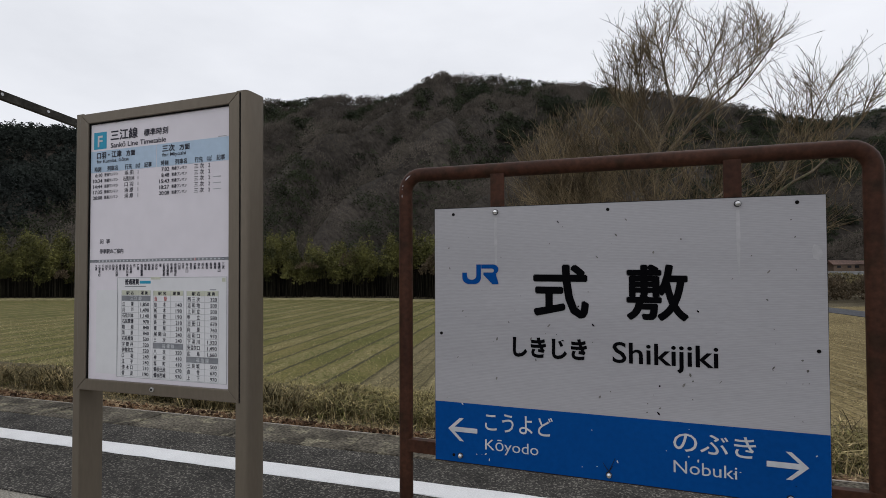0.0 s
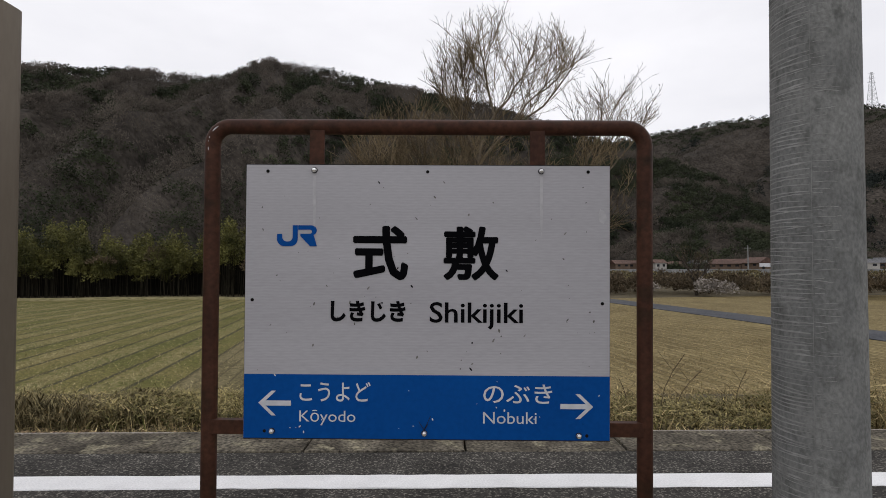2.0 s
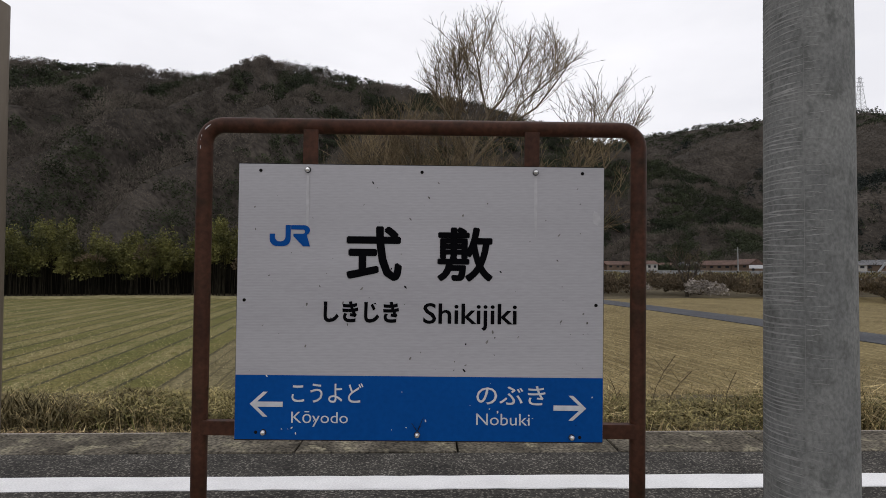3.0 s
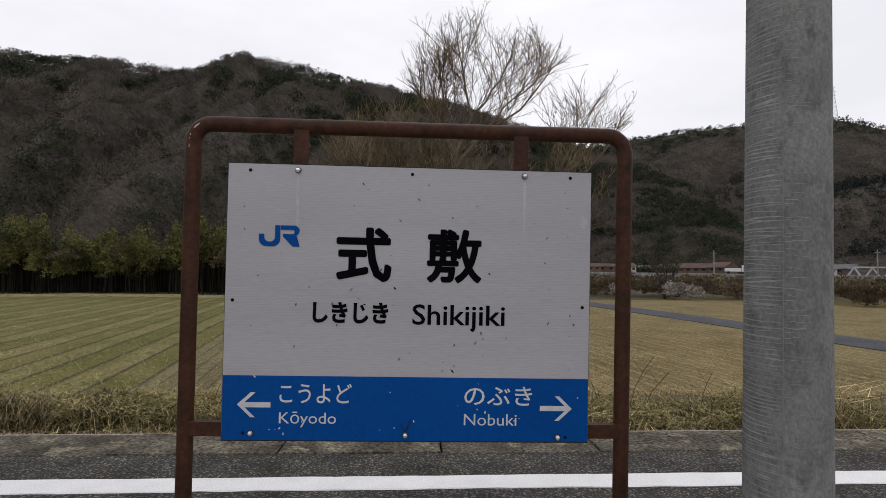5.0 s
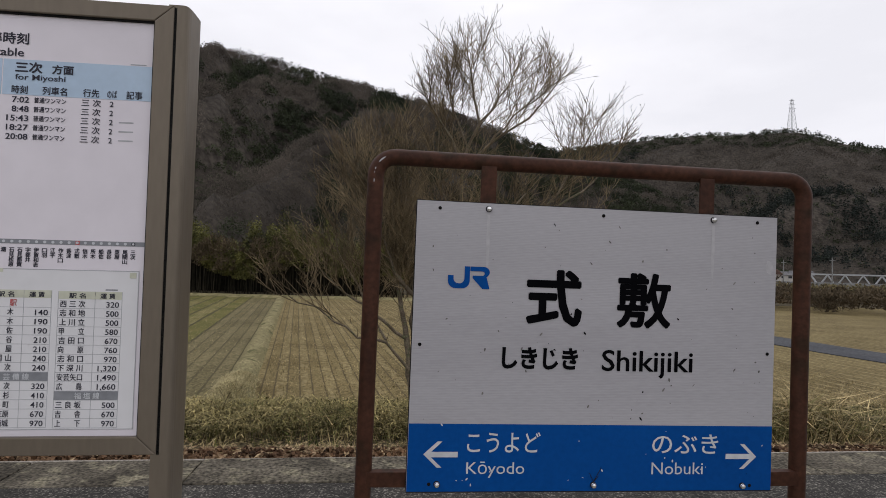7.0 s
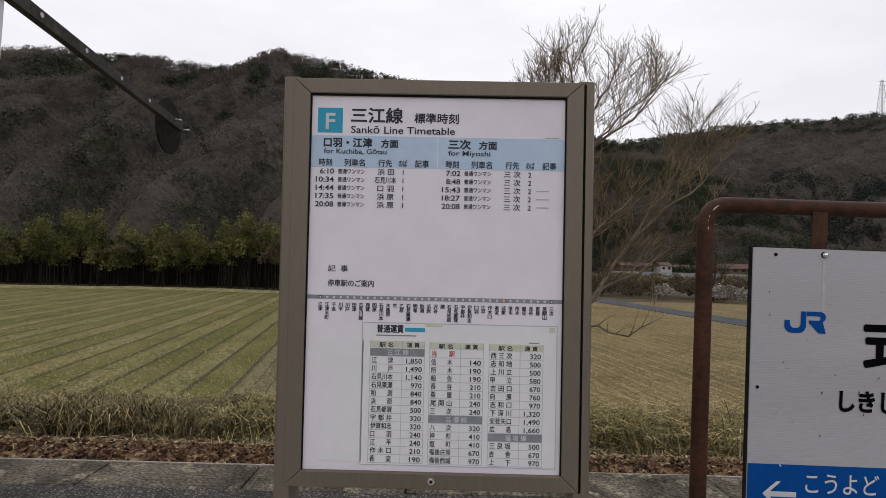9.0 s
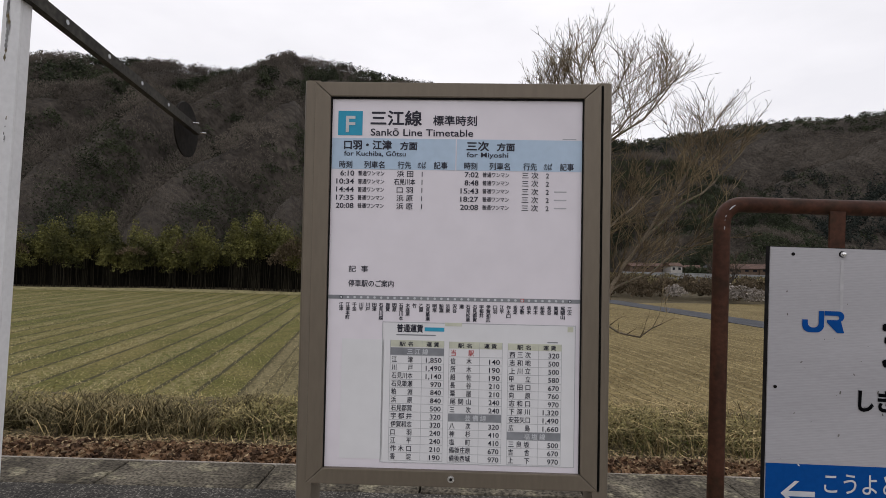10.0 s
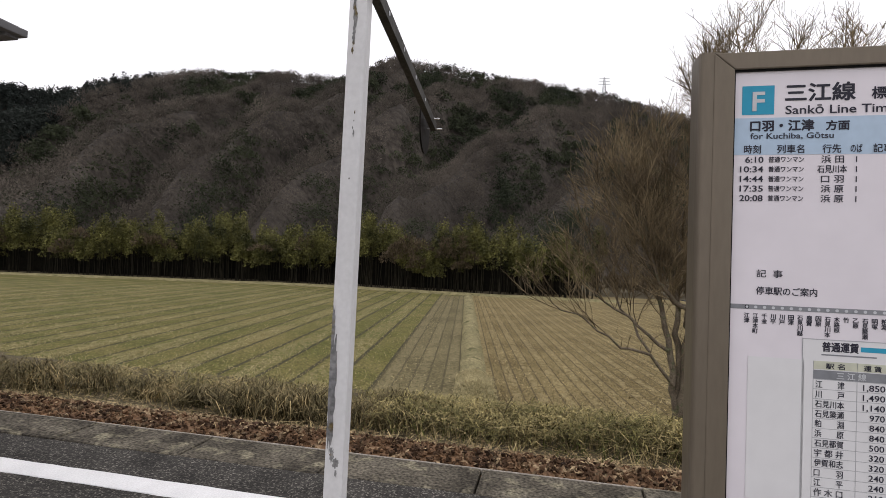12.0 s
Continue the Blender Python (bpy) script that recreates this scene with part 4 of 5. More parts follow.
def hill(name, table, az0, az1, d0, d1, rough, label):
    na, ns = 110, 28
    vs = [hill_point(az0 + (az1 - az0) * i / na, 1.25 * j / ns, table, d0, d1, rough) for j in range(ns + 1) for i in range(na + 1)]
    fs = [(j * (na + 1) + i, j * (na + 1) + i + 1, (j + 1) * (na + 1) + i + 1, (j + 1) * (na + 1) + i) for j in range(ns) for i in range(na)]
    return tagged(obj_from(name, vs, fs, HILL_FLOOR, smooth=True), label, "hill", kind="structure")


HILL_A = (SKY_A, 100, 330, 0.5)
HILL_B = (SKY_B, 330, 620, 0.42)
hill("hill_near", SKY_A, -100, 50, 100, 330, 0.5, "steep hillside under bare winter woodland")
hill("hill_far", SKY_B, 0, 90, 330, 620, 0.42, "dark wooded hill across the river")

rng = np.random.default_rng(4)


def woods(spec, count, az0, az1, chooser):
    """Stands of trees on a hillside, sorted into kinds by chooser."""
    kinds = {"bare": [], "green": [], "cedar": []}
    table, d0, d1, rough = spec
    for _ in range(count):
        az, s = rng.uniform(az0, az1), rng.uniform(0.0, 1.06) ** 0.8
        if skyline(table, az) < 0.4:
            continue
        p = hill_point(az, s, table, d0, d1, rough)
        kinds[chooser(az, s, p)].append(p)
    return kinds


def kind_a(az, s, p):
    q = az - 32 * s + 3.5 * noise.noise((az * 0.09, s * 2.2, 1.0))
    phase = 2 * math.pi * (q + 71) / 12.5
    v = (0.42 * math.sin(phase) - 0.42 * math.cos(phase)) * (1.0 if az < -14 else 0.6) + 0.75 * noise.noise((p.x * 0.035, p.y * 0.035, 1.0)) + 0.35 * noise.noise((p.x * 0.11, p.y * 0.11, 7.0)) + rng.uniform(-0.2, 0.2)
    if s > 1.0 + (az + 41.5) * 0.044 + rng.uniform(-0.02, 0.02):
        return "cedar"
    if az > 12:
        v += 0.25
    return "green" if v > 0.12 else "bare"


def kind_b(az, s, p):
    v = noise.noise((p.x * 0.010, p.y * 0.010, 2.0)) + 0.6 * noise.noise((p.x * 0.03, p.y * 0.03, 5.0)) + rng.uniform(-0.3, 0.3)
    if s > 0.9:
        return "green"
    if s > 0.7:
        v -= (s - 0.7) * 2.5
    return "cedar" if v > 0.16 else ("green" if v > 0.02 else "bare")


def plant_woods(kinds, scale, tag, detail, coarse=1.0, lift=0.32):
    for kind, mat, label, cnt, up in (("bare", BARE_WOOD, "bare grey-brown winter trees on the slope", 150, 0.3), ("green", EVERGREEN, "dark evergreen broadleaf trees on the slope", 150, 0), ("cedar", CEDAR, "dark cedar trees on the slope", 140, 0)):
        c = np.array([tuple(p) for p in kinds[kind]])
        if not len(c):
            continue
        n = len(c)
        size = rng.uniform(0.75, 1.3, n) * scale
        near = np.clip(np.hypot(c[:, 0], c[:, 1]) / 250, 0.5, 1.0)
        c[:, 2] += size * (lift if kind != "cedar" else 0.05)
        rad, hei = (size * 0.52, size * 0.72) if kind == "bare" else ((size * 0.55, size * 0.62) if kind == "green" else (size * 0.36, size * 1.05))
        tri_object(kind + "_trees_" + tag, scatter_tris(c, rad, hei, int(cnt * detail), coarse * scale * {"bare": 0.118, "green": 0.128, "cedar": 0.125}[kind] * near, up, rng), mat, label, "trees")


plant_woods(woods(HILL_A, 13500, -70, 40, kind_a), 5.6, "near", 0.66, 1.25)
cedars = [hill_point(az, s, *HILL_A) for az, s in zip(rng.uniform(-74, -40.5, 1500), rng.uniform(0.2, 1.03, 1500)) if s > 1.0 + (az + 41.5) * 0.044]
plant_woods({"bare": [], "green": [], "cedar": cedars}, 5.5, "ridge", 0.5, 1.7)
plant_woods(woods(HILL_B, 6500, 6, 62, kind_b), 7.0, "far", 0.42, 1.35, -0.22)
ridge = np.array([tuple(hill_point(az, 0.995 + rng.uniform(-0.02, 0.02), *HILL_A)) for az in np.linspace(-46, 22, 420)])
ridge_size = rng.uniform(3.0, 6.0, len(ridge))
ridge[:, 2] -= 1.6
tri_object("ridge_trees", scatter_tris(ridge, ridge_size * 0.7, ridge_size * 1.2, 100, 0.95, 0.9, rng), BARE_WOOD, "bare trees standing along the ridge line", "trees")

# ---- bamboo grove at the far side of the field ----
GROVE = ((-130, 24), (-65, 46.5), (-46, 52), (-30, 55.5), (-8, 54.0), (2, 55))


def grove_line(u):
    xs, ys = [p[0] for p in GROVE], [p[1] for p in GROVE]
    return u, float(np.interp(u, xs, ys))


stalks = []
for row in range(3):
    for k in range(64):
        cx = -124 + 125 * (k + rng.uniform(0.0, 1.0)) / 64
        tall = 6.3 + rng.uniform(-1.6, 1.9) + 2.0 * noise.noise((cx * 0.13, 3.0, 0)) + row * 0.35
        for _ in range(6):
            x = min(1.0, cx + rng.normal() * 0.55)
            y = grove_line(x)[1] + row * 2.1 + rng.uniform(-0.8, 0.8)
            stalks.append((x, y, FIELD, tall - 1.1 * abs(x - cx) + rng.uniform(-0.8, 0.3)))
stalks = np.array(stalks)
# thin culms; the shade low in the grove is in their dark colour
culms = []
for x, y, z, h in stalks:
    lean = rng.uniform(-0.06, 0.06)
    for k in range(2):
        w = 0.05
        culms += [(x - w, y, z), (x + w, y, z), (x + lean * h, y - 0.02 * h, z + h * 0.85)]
tri_object("bamboo_culms", np.array(culms), SHADED_CULM, "slender bamboo culms at the field edge", "bamboo")
# feathery plumes: each stalk carries a drooping head and a few side sprays lower down
heads, head_r, head_h = [], [], []
for x, y, z, h in stalks:
    heads.append((x, y - 0.15, z + h * 0.60))
    head_r.append(0.32 + 0.04 * h)
    head_h.append(h * 0.42)
    for _ in range(2):
        t = rng.uniform(0.40, 0.72)
        heads.append((x + rng.normal() * 0.5, y - rng.uniform(0.1, 0.7), z + h * t))
        head_r.append(rng.uniform(0.35, 0.6))
        head_h.append(rng.uniform(0.5, 1.0))
heads, head_r, head_h = np.array(heads), np.array(head_r), np.array(head_h)
main = np.arange(len(heads)) % 3 == 0
leaf = [scatter_tris(heads[main], head_r[main], head_h[main], 200, 0.20, 0, rng), scatter_tris(heads[~main], head_r[~main], head_h[~main], 42, 0.19, 0, rng)]
tri_object("bamboo_leaves", np.concatenate(leaf), BAMBOO_LEAF, "dense yellow-green bamboo foliage", "bamboo")
# added upright sheet behind the stalks; its dark colour paints the grove's inner shade
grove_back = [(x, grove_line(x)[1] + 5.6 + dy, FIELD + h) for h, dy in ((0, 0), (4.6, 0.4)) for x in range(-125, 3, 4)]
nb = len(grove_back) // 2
tagged(obj_from("thicket_bank", grove_back, [(i, i + 1, nb + i + 1, nb + i) for i in range(nb - 1)], GROVE_SHADE), "shadowed earth bank inside the bamboo grove", "bank", kind="structure")
bush_c = np.array([(x, grove_line(x)[1] - 0.8 + rng.uniform(-0.5, 0.6), FIELD + rng.uniform(2.4, 5.0)) for x in np.concatenate([rng.uniform(-24, -12, 16), rng.uniform(-70, -30, 10)])])
tri_object("wild_shrubs", scatter_tris(bush_c, rng.uniform(0.8, 1.6, 26), rng.uniform(0.8, 1.8, 26), 300, 0.30, 0.5, rng), SHRUB, "bare brown shrubs tangled in the bamboo", "shrubs")

# ---- grass strip, ballast, field stubble ----
def blades(n, x0, x1, y0, y1, lo, hi, width, rng, lean=0.5, dens=None, tall=None):
    """Bent grass blades: a lower piece and a tip that droops."""
    x, y = rng.uniform(x0, x1, n), rng.uniform(y0, y1, n)
    keep = np.array([rng.uniform() < (dens(a, b) if dens else 1.0) for a, b in zip(x, y)])
    x, y = x[keep], y[keep]
    m = len(x)
    h = rng.uniform(lo, hi, m) * (np.array([tall(a, b) for a, b in zip(x, y)]) if tall else 1.0)
    a, w = rng.uniform(0, 2 * math.pi, m), width * rng.uniform(0.6, 1.4, m)
    z = np.array([ground_z(p, q) for p, q in zip(x, y)]) - 0.02
    dx, dy = lean * h * rng.normal(size=m), lean * h * rng.normal(size=m)
    base = np.stack([x, y, z], 1)
    side = np.stack([w * np.cos(a), w * np.sin(a), 0 * a], 1)
    mid = base + np.stack([dx * 0.35, dy * 0.35, h * 0.7], 1)
    tip = base + np.stack([dx * 1.2, dy * 1.2, h * rng.uniform(0.6, 1.0, m)], 1)
    return np.stack([base - side, base + side, mid, mid - side * 0.7, mid + side * 0.7, tip], 1).reshape(-1, 3)


def clump(x, y):
    return 0.5 + 0.75 * noise.noise((x * 0.55, y * 0.8, 2.0)) + 0.55 * noise.noise((x * 1.7, y * 1.7, 8.0))


def strip_density(x, y):
    edge = 1.0 if y > 7.4 else max(0.0, (y - 6.75) / 0.65)
    return min(1.0, max(0.10, clump(x, y))) * edge * (1.0 if y < 9.4 else 0.5) * (0.45 if x < -5.6 else 1.0)


def lower(y):
    """The growth thins out and shortens down the bank towards the field."""
    return 1.0 if y < 8.4 else max(0.25, 1 - 0.5 * (y - 8.4))


def strip_height(x, y):
    return (0.75 if x < -5.6 else 1.0) * min(1.8, max(0.4, 0.3 + 1.3 * clump(x, y))) * lower(y)


rnd_m = random.Random(8)
MOUNDS = [(x + rnd_m.uniform(-0.7, 0.7), 8.0 + rnd_m.uniform(-0.35, 0.7), rnd_m.uniform(0.6, 1.2)) for x in np.arange(-23, -5.2, 1.25)]
MOUNDS += [(x + rnd_m.uniform(-0.5, 0.5), 8.3 + rnd_m.uniform(-0.4, 0.8), rnd_m.uniform(0.35, 0.75)) for x in np.arange(-5.2, 15, 1.1)]


def mound(x, y):
    return max(k * math.exp(-((x - a) ** 2) / (0.22 * k + 0.1) - ((y - b) ** 2) / 0.20) for a, b, k in MOUNDS if abs(x - a) < 2.0)




def arching(cx, cy, reach, high, n, width, rng):
    """A tuft: long blades that rise from its middle, bend over and trail outwards."""
    out = []
    for _ in range(n):
        a, k = rng.uniform(0, 6.283), rng.uniform(0.35, 1.0)
        ox, oy = cx + rng.normal() * reach * 0.28, cy + rng.normal() * reach * 0.22
        h, w = high * rng.uniform(0.45, 1.0), width * rng.uniform(0.6, 1.4)
        side = np.array((-math.sin(a) * w, math.cos(a) * w, rng.uniform(-0.5, 0.5) * w))
        pts = []
        for t, up in ((0.0, 0.0), (0.28, 0.72), (0.62, 1.0), (1.0, rng.uniform(0.35, 0.85))):
            d = reach * k * t
            x, y = ox + d * math.cos(a), oy + d * math.sin(a)
            pts.append(np.array((x, y, ground_z(x, y) - 0.02 + h * up)))
        for i in range(3):
            u, v = side * (1 - 0.2 * i), side * (0.8 - 0.35 * i)
            out += [pts[i] - u, pts[i] + u, pts[i + 1] + v]
            if i < 2:
                out += [pts[i] - u, pts[i + 1] + v, pts[i + 1] - v]
    return np.array(out)


TUFTS = ((-12.6, 7.7, 0.75, 0.5), (-11.6, 8.0, 0.6, 0.42), (-10.4, 7.9, 0.5, 0.34), (-9.3, 7.8, 0.6, 0.36), (-8.2, 7.6, 0.75, 0.5), (-7.4, 7.7, 0.7, 0.52), (-6.7, 7.7, 0.55, 0.4), (-5.9, 7.8, 0.5, 0.32), (-13.8, 7.9, 0.7, 0.42), (-15.2, 7.8, 0.7, 0.4), (-17.0, 7.9, 0.8, 0.42), (-6.2, 8.7, 0.6, 0.36), (-8.8, 8.7, 0.6, 0.34))
tri_object("weed_mounds", np.concatenate([
    blades(19000, -23, 15, 7.2, 9.6, 0.18, 0.40, 0.010, rng, 0.75, lambda x, y: min(1.0, 1.5 * mound(x, y)) * (0.6 if x < -5.6 else 1.0), lambda x, y: 0.35 + 0.7 * mound(x, y)),
    blades(8000, -23, 15, 7.3, 9.8, 0.10, 0.34, 0.009, rng, 0.7, strip_density, strip_height),
] + [arching(x, y, reach, high, 330, 0.0085, rng) for x, y, reach, high in TUFTS]), WEED, "dull olive-brown weeds in arching tufts", "weeds")
tri_object("trailing_straw", np.concatenate([arching(x + rng.normal() * 0.2, y - 0.05, reach * 1.1, high * 0.9, 90, 0.0075, rng) for x, y, reach, high in TUFTS]), STRAW, "dry straw trailing over the weed tufts", "grass")
tri_object("dry_grass", np.concatenate([
    blades(22000, -24, 16, 6.75, 10.8, 0.10, 0.40, 0.0085, rng, 0.85, strip_density, strip_height),
    blades(9000, -1.2, 14, 7.2, 10.4, 0.14, 0.46, 0.017, rng, 0.9, strip_density, strip_height),
    blades(14000, -24, 16, 6.65, 8.2, 0.02, 0.10, 0.009, rng, 2.2),
    blades(9000, 0.2, 15, 9.2, 13.2, 0.08, 0.30, 0.012, rng, 1.1, lambda x, y: min(1.0, max(0.15, clump(x * 0.8, y * 0.8)))),
    blades(380, -24, 16, 7.4, 9.5, 0.4, 0.7, 0.005, rng, 0.25),
]), STRAW, "tall dry tan grass beside the track", "grass")
tri_object("green_grass", blades(26000, -24, 16, 7.0, 10.4, 0.08, 0.34, 0.0095, rng, 0.8, lambda x, y: strip_density(x + 30, y) * (0.35 if x < -7 else 1.0), lambda x, y: strip_height(x, y) * (0.8 if x < -6 else 1.25)), GRASS_GREEN, "green winter grass tufts beside the track", "grass")


def bamboo_grass(n, x0, x1, y0, y1, lo, hi, rng):
    """Stalks with broad pointed leaves along their upper part."""
    out = []
    for _ in range(n):
        x, y = rng.uniform(x0, x1), rng.uniform(y0, y1)
        if rng.uniform() > 0.35 + clump(x + 11, y):
            continue
        h = rng.uniform(lo, hi) * lower(y) * (0.7 + 0.5 * max(0.0, min(1.0, clump(x, y))))
        base = np.array((x, y, ground_z(x, y) - 0.02))
        top = base + np.array((rng.normal() * 0.12 * h, rng.normal() * 0.12 * h, h))
        out += [base - (0.003, 0, 0), base + (0.003, 0, 0), top]
        for _ in range(6):
            t = rng.uniform(0.35, 1.0)
            o, a = base + (top - base) * t, rng.uniform(0, 6.283)
            l, w = rng.uniform(0.09, 0.20), rng.uniform(0.007, 0.014)
            way = np.array((math.cos(a), math.sin(a), rng.uniform(-0.3, 0.9)))
            side = np.array((-math.sin(a) * w, math.cos(a) * w, 0))
            mid, tip = o + way * l * 0.5, o + way * l - (0, 0, 0.04)
            out += [o, mid + side, mid - side, mid - side, mid + side, tip]
    return np.array(out)


tri_object("bamboo_grass", np.concatenate([bamboo_grass(3900, -6.2, 0.4, 7.45, 9.9, 0.20, 0.43, rng), bamboo_grass(2600, 0.4, 13, 7.3, 9.0, 0.14, 0.36, rng), bamboo_grass(900, -14, -6.2, 8.0, 10.0, 0.15, 0.35, rng)]), SASA, "olive green broad-leaved bamboo grass", "bamboo grass")

# dead leaves blown against the foot of the strip
fallen = []
for _ in range(9000):
    x, y = rng.uniform(-24, 16), 6.95 + rng.normal() * 0.32
    if not 5.4 < y < 8.2 or rng.uniform() > 0.25 + 0.9 * clump(x + 4, 3.0) + (0.25 if x > -3 else 0):
        continue
    a, l = rng.uniform(0, 6.283), rng.uniform(0.018, 0.045)
    o = np.array((x, y, ground_z(x, y) + 0.03 + rng.uniform(0, 0.04) - max(0.0, y - 6.6) * 0.05))
    f, g = np.array((math.cos(a), math.sin(a), rng.uniform(-0.5, 0.5))) * l, np.array((-math.sin(a), math.cos(a), rng.uniform(-0.6, 0.6))) * l * 0.5
    fallen += [o - f, o + g, o + f, o - f, o + f, o - g]
tri_object("dead_leaves", np.array(fallen), DEAD_LEAF, "curled tan dead leaves along the track edge", "leaves")

# a few dead branching stalks standing in the grass
for x, y, h, turn in ((1.95, 8.0, 1.0, 0.35), (2.25, 8.15, 0.75, 0.5), (1.6, 8.3, 0.6, -0.3), (3.3, 8.4, 0.7, 0.2), (-4.4, 8.2, 0.55, 0.3)):
    stalk = thing("dead_stalk", x, y, ground_z(x, y) - 0.02, "thin dead brown weed stalk in the grass", "weed", "dead stalks")
    bend_pts = [(turn * h * t * t, 0.05 * math.sin(4 * t), h * t) for t in (0, 0.25, 0.5, 0.75, 1.0)]
    part("stem", tube(bend_pts, 0.005, 5), SHRUB, stalk)
    for t, reach in ((0.45, -0.3), (0.6, 0.28), (0.75, -0.2)):
        o = Vector((turn * h * t * t, 0, h * t))
        part("side_shoot", rod(o, o + Vector((reach * h, 0.05, 0.28 * h)), 0.0035, 0.002, 5), SHRUB, stalk)

# straw and weed litter over both paddies
def litter(n, x0, x1, y0, y1, rng, rows):
    y = y0 + (y1 - y0) * rng.uniform(0, 1, n) ** 1.6
    x = rng.uniform(x0, x1, n)
    across = (x - np.tan(radians(-9.95)) * (y - 12)) if rows else x
    snapped = np.round(across / rows) * rows + rng.normal(size=n) * 0.085 if rows else across
    x = x + (snapped - across)
    a, w, l = rng.uniform(0, 6.28, n), rng.uniform(0.007, 0.014, n), rng.uniform(0.03, 0.075, n)
    base = np.stack([x, y, np.full(n, FIELD + 0.02)], 1)
    d = np.stack([np.cos(a) * l, np.sin(a) * l, rng.uniform(0.01, 0.05, n)], 1)
    s = np.stack([-np.sin(a) * w, np.cos(a) * w, 0 * a], 1)
    return np.stack([base - s, base + s, base + d], 1).reshape(-1, 3)


west = litter(260000, -40, -3, 12.0, 46, rng, 0).reshape(-1, 3, 3)
lane = (west[:, 0, 0] - np.tan(radians(-9.95)) * (west[:, 0, 1] - 12)) / 2.1
swathe = np.abs(lane - np.floor(lane) - 0.5) < 0.15 + 0.05 * np.sin(west[:, 0, 1] * 0.9 + np.floor(lane) * 2.3)
strength = 0.30 + 0.70 * np.abs(np.sin(np.floor(lane) * 12.9 + 1.3))
patchy = np.array([0.5 + 0.9 * noise.noise((v[0, 0] * 0.35, v[0, 1] * 0.16, 4.0)) + 0.5 * noise.noise((v[0, 0] * 1.6, v[0, 1] * 1.3, 9.0)) for v in west])
swathe &= rng.uniform(size=len(west)) < strength * np.clip(patchy + 0.25, 0, 1)
inside = west[:, 0, 0] < np.array([bund_x(v) - 0.6 for v in west[:, 0, 1]])
west = west[inside & (swathe | (rng.uniform(size=len(west)) < 0.16))].reshape(-1, 3)
tri_object("straw_litter", west, PALE_STRAW, "pale chopped straw lying in swathes on the paddy", "straw")
east = litter(120000, -12, 22, 12.0, 42, rng, 0.36).reshape(-1, 3, 3)
east = east[east[:, 0, 0] > np.array([bund_x(v) + 0.6 for v in east[:, 0, 1]])]
east = east[east[:, 0, 0] < 12.5].reshape(-1, 3)
tri_object("rice_stubble", east, STRAW, "short dry rice stubble in drilled rows", "stubble")


def stones(n, rng):
    """Angular broken stones: uneven blocks lying at all angles."""
    base = np.array([(x, y, z) for x in (-1, 1) for y in (-1, 1) for z in (-1, 1)], float)
    fs = np.array([(0, 1, 3, 2), (4, 6, 7, 5), (0, 4, 5, 1), (2, 3, 7, 6), (0, 2, 6, 4), (1, 5, 7, 3)])
    vs, faces = [], []
    for i in range(n):
        x, y = rng.uniform(-24, 16), 5.2 + 1.75 * rng.uniform() ** 0.8
        s = rng.uniform(0.011, 0.025)
        v = base * s * rng.uniform(0.6, 1.25, (1, 3)) * (1, 1, 0.75) + rng.normal(size=(8, 3)) * s * 0.28
        q, _ = np.linalg.qr(rng.normal(size=(3, 3)))
        v = v @ q
        v += (x, y, ground_z(x, y) + 0.02 + rng.uniform(0, 0.035) - max(0, y - 6.6) * 0.12)
        faces.append(fs + 8 * i)
        vs.append(v)
    return np.concatenate(vs), np.concatenate(faces)


sv, sf = stones(20000, rng)
tagged(obj_from("ballast", sv.tolist(), sf.tolist(), BALLAST), "rust-stained brown track ballast stones", "ballast", kind="stuff")
ballast_bed = box(-60, 40, 3.5, 6.75, -1.2, -0.985)
tagged(part("ballast_bed", ballast_bed, BALLAST), "packed brown stone bed of the track", "track bed", kind="structure")

# bund between the two fields
bm = bmesh.new()
rows = []
for i in range(60):
    y = 10.4 + 37.4 * i / 59
    cx = bund_x(y)
    heap = 1 + 0.7 * math.exp(-((y - 12.2) / 1.3) ** 2)
    rows.append([bm.verts.new((cx + dx * (0.5 + 0.5 * heap) + 0.04 * noise.noise((y * 2, dx, 0)), y, FIELD + hz * heap + (0.05 * noise.noise((y * 1.7, dx * 3, 4)) if hz else 0))) for dx, hz in ((-0.42, 0), (-0.30, 0.17), (-0.12, 0.25), (0.12, 0.26), (0.30, 0.18), (0.42, 0))])
for q, s in zip(rows, rows[1:]):
    for k in range(5):
        bm.faces.new((q[k], q[k + 1], s[k + 1], s[k]))
tagged(part("field_bund", bm, BUND_GRASS, smooth=True), "low straw-coloured grass bund between two paddies", "bund", kind="structure")

rows_h = []
for _ in range(11000):
    y, dx = 10.9 + 3.6 * rng.uniform() ** 0.9, rng.normal() * 0.24
    if abs(dx) > 0.52:
        continue
    z = FIELD + 0.27 * (1 + 0.7 * math.exp(-((y - 12.2) / 1.3) ** 2)) * (1 - (dx / 0.62) ** 2)
    a, l = rng.uniform(0, 6.28), rng.uniform(0.05, 0.14)
    o = Vector((bund_x(y) + dx, y, z))
    rows_h += [tuple(o + Vector((-math.sin(a) * 0.012, math.cos(a) * 0.012, 0))), tuple(o + Vector((math.sin(a) * 0.012, -math.cos(a) * 0.012, 0))), tuple(o + Vector((math.cos(a) * l, math.sin(a) * l, rng.uniform(0.01, 0.07))))]
tri_object("mown_hay", np.array(rows_h), PALE_STRAW, "pale mown grass left on the end of the bund", "hay")

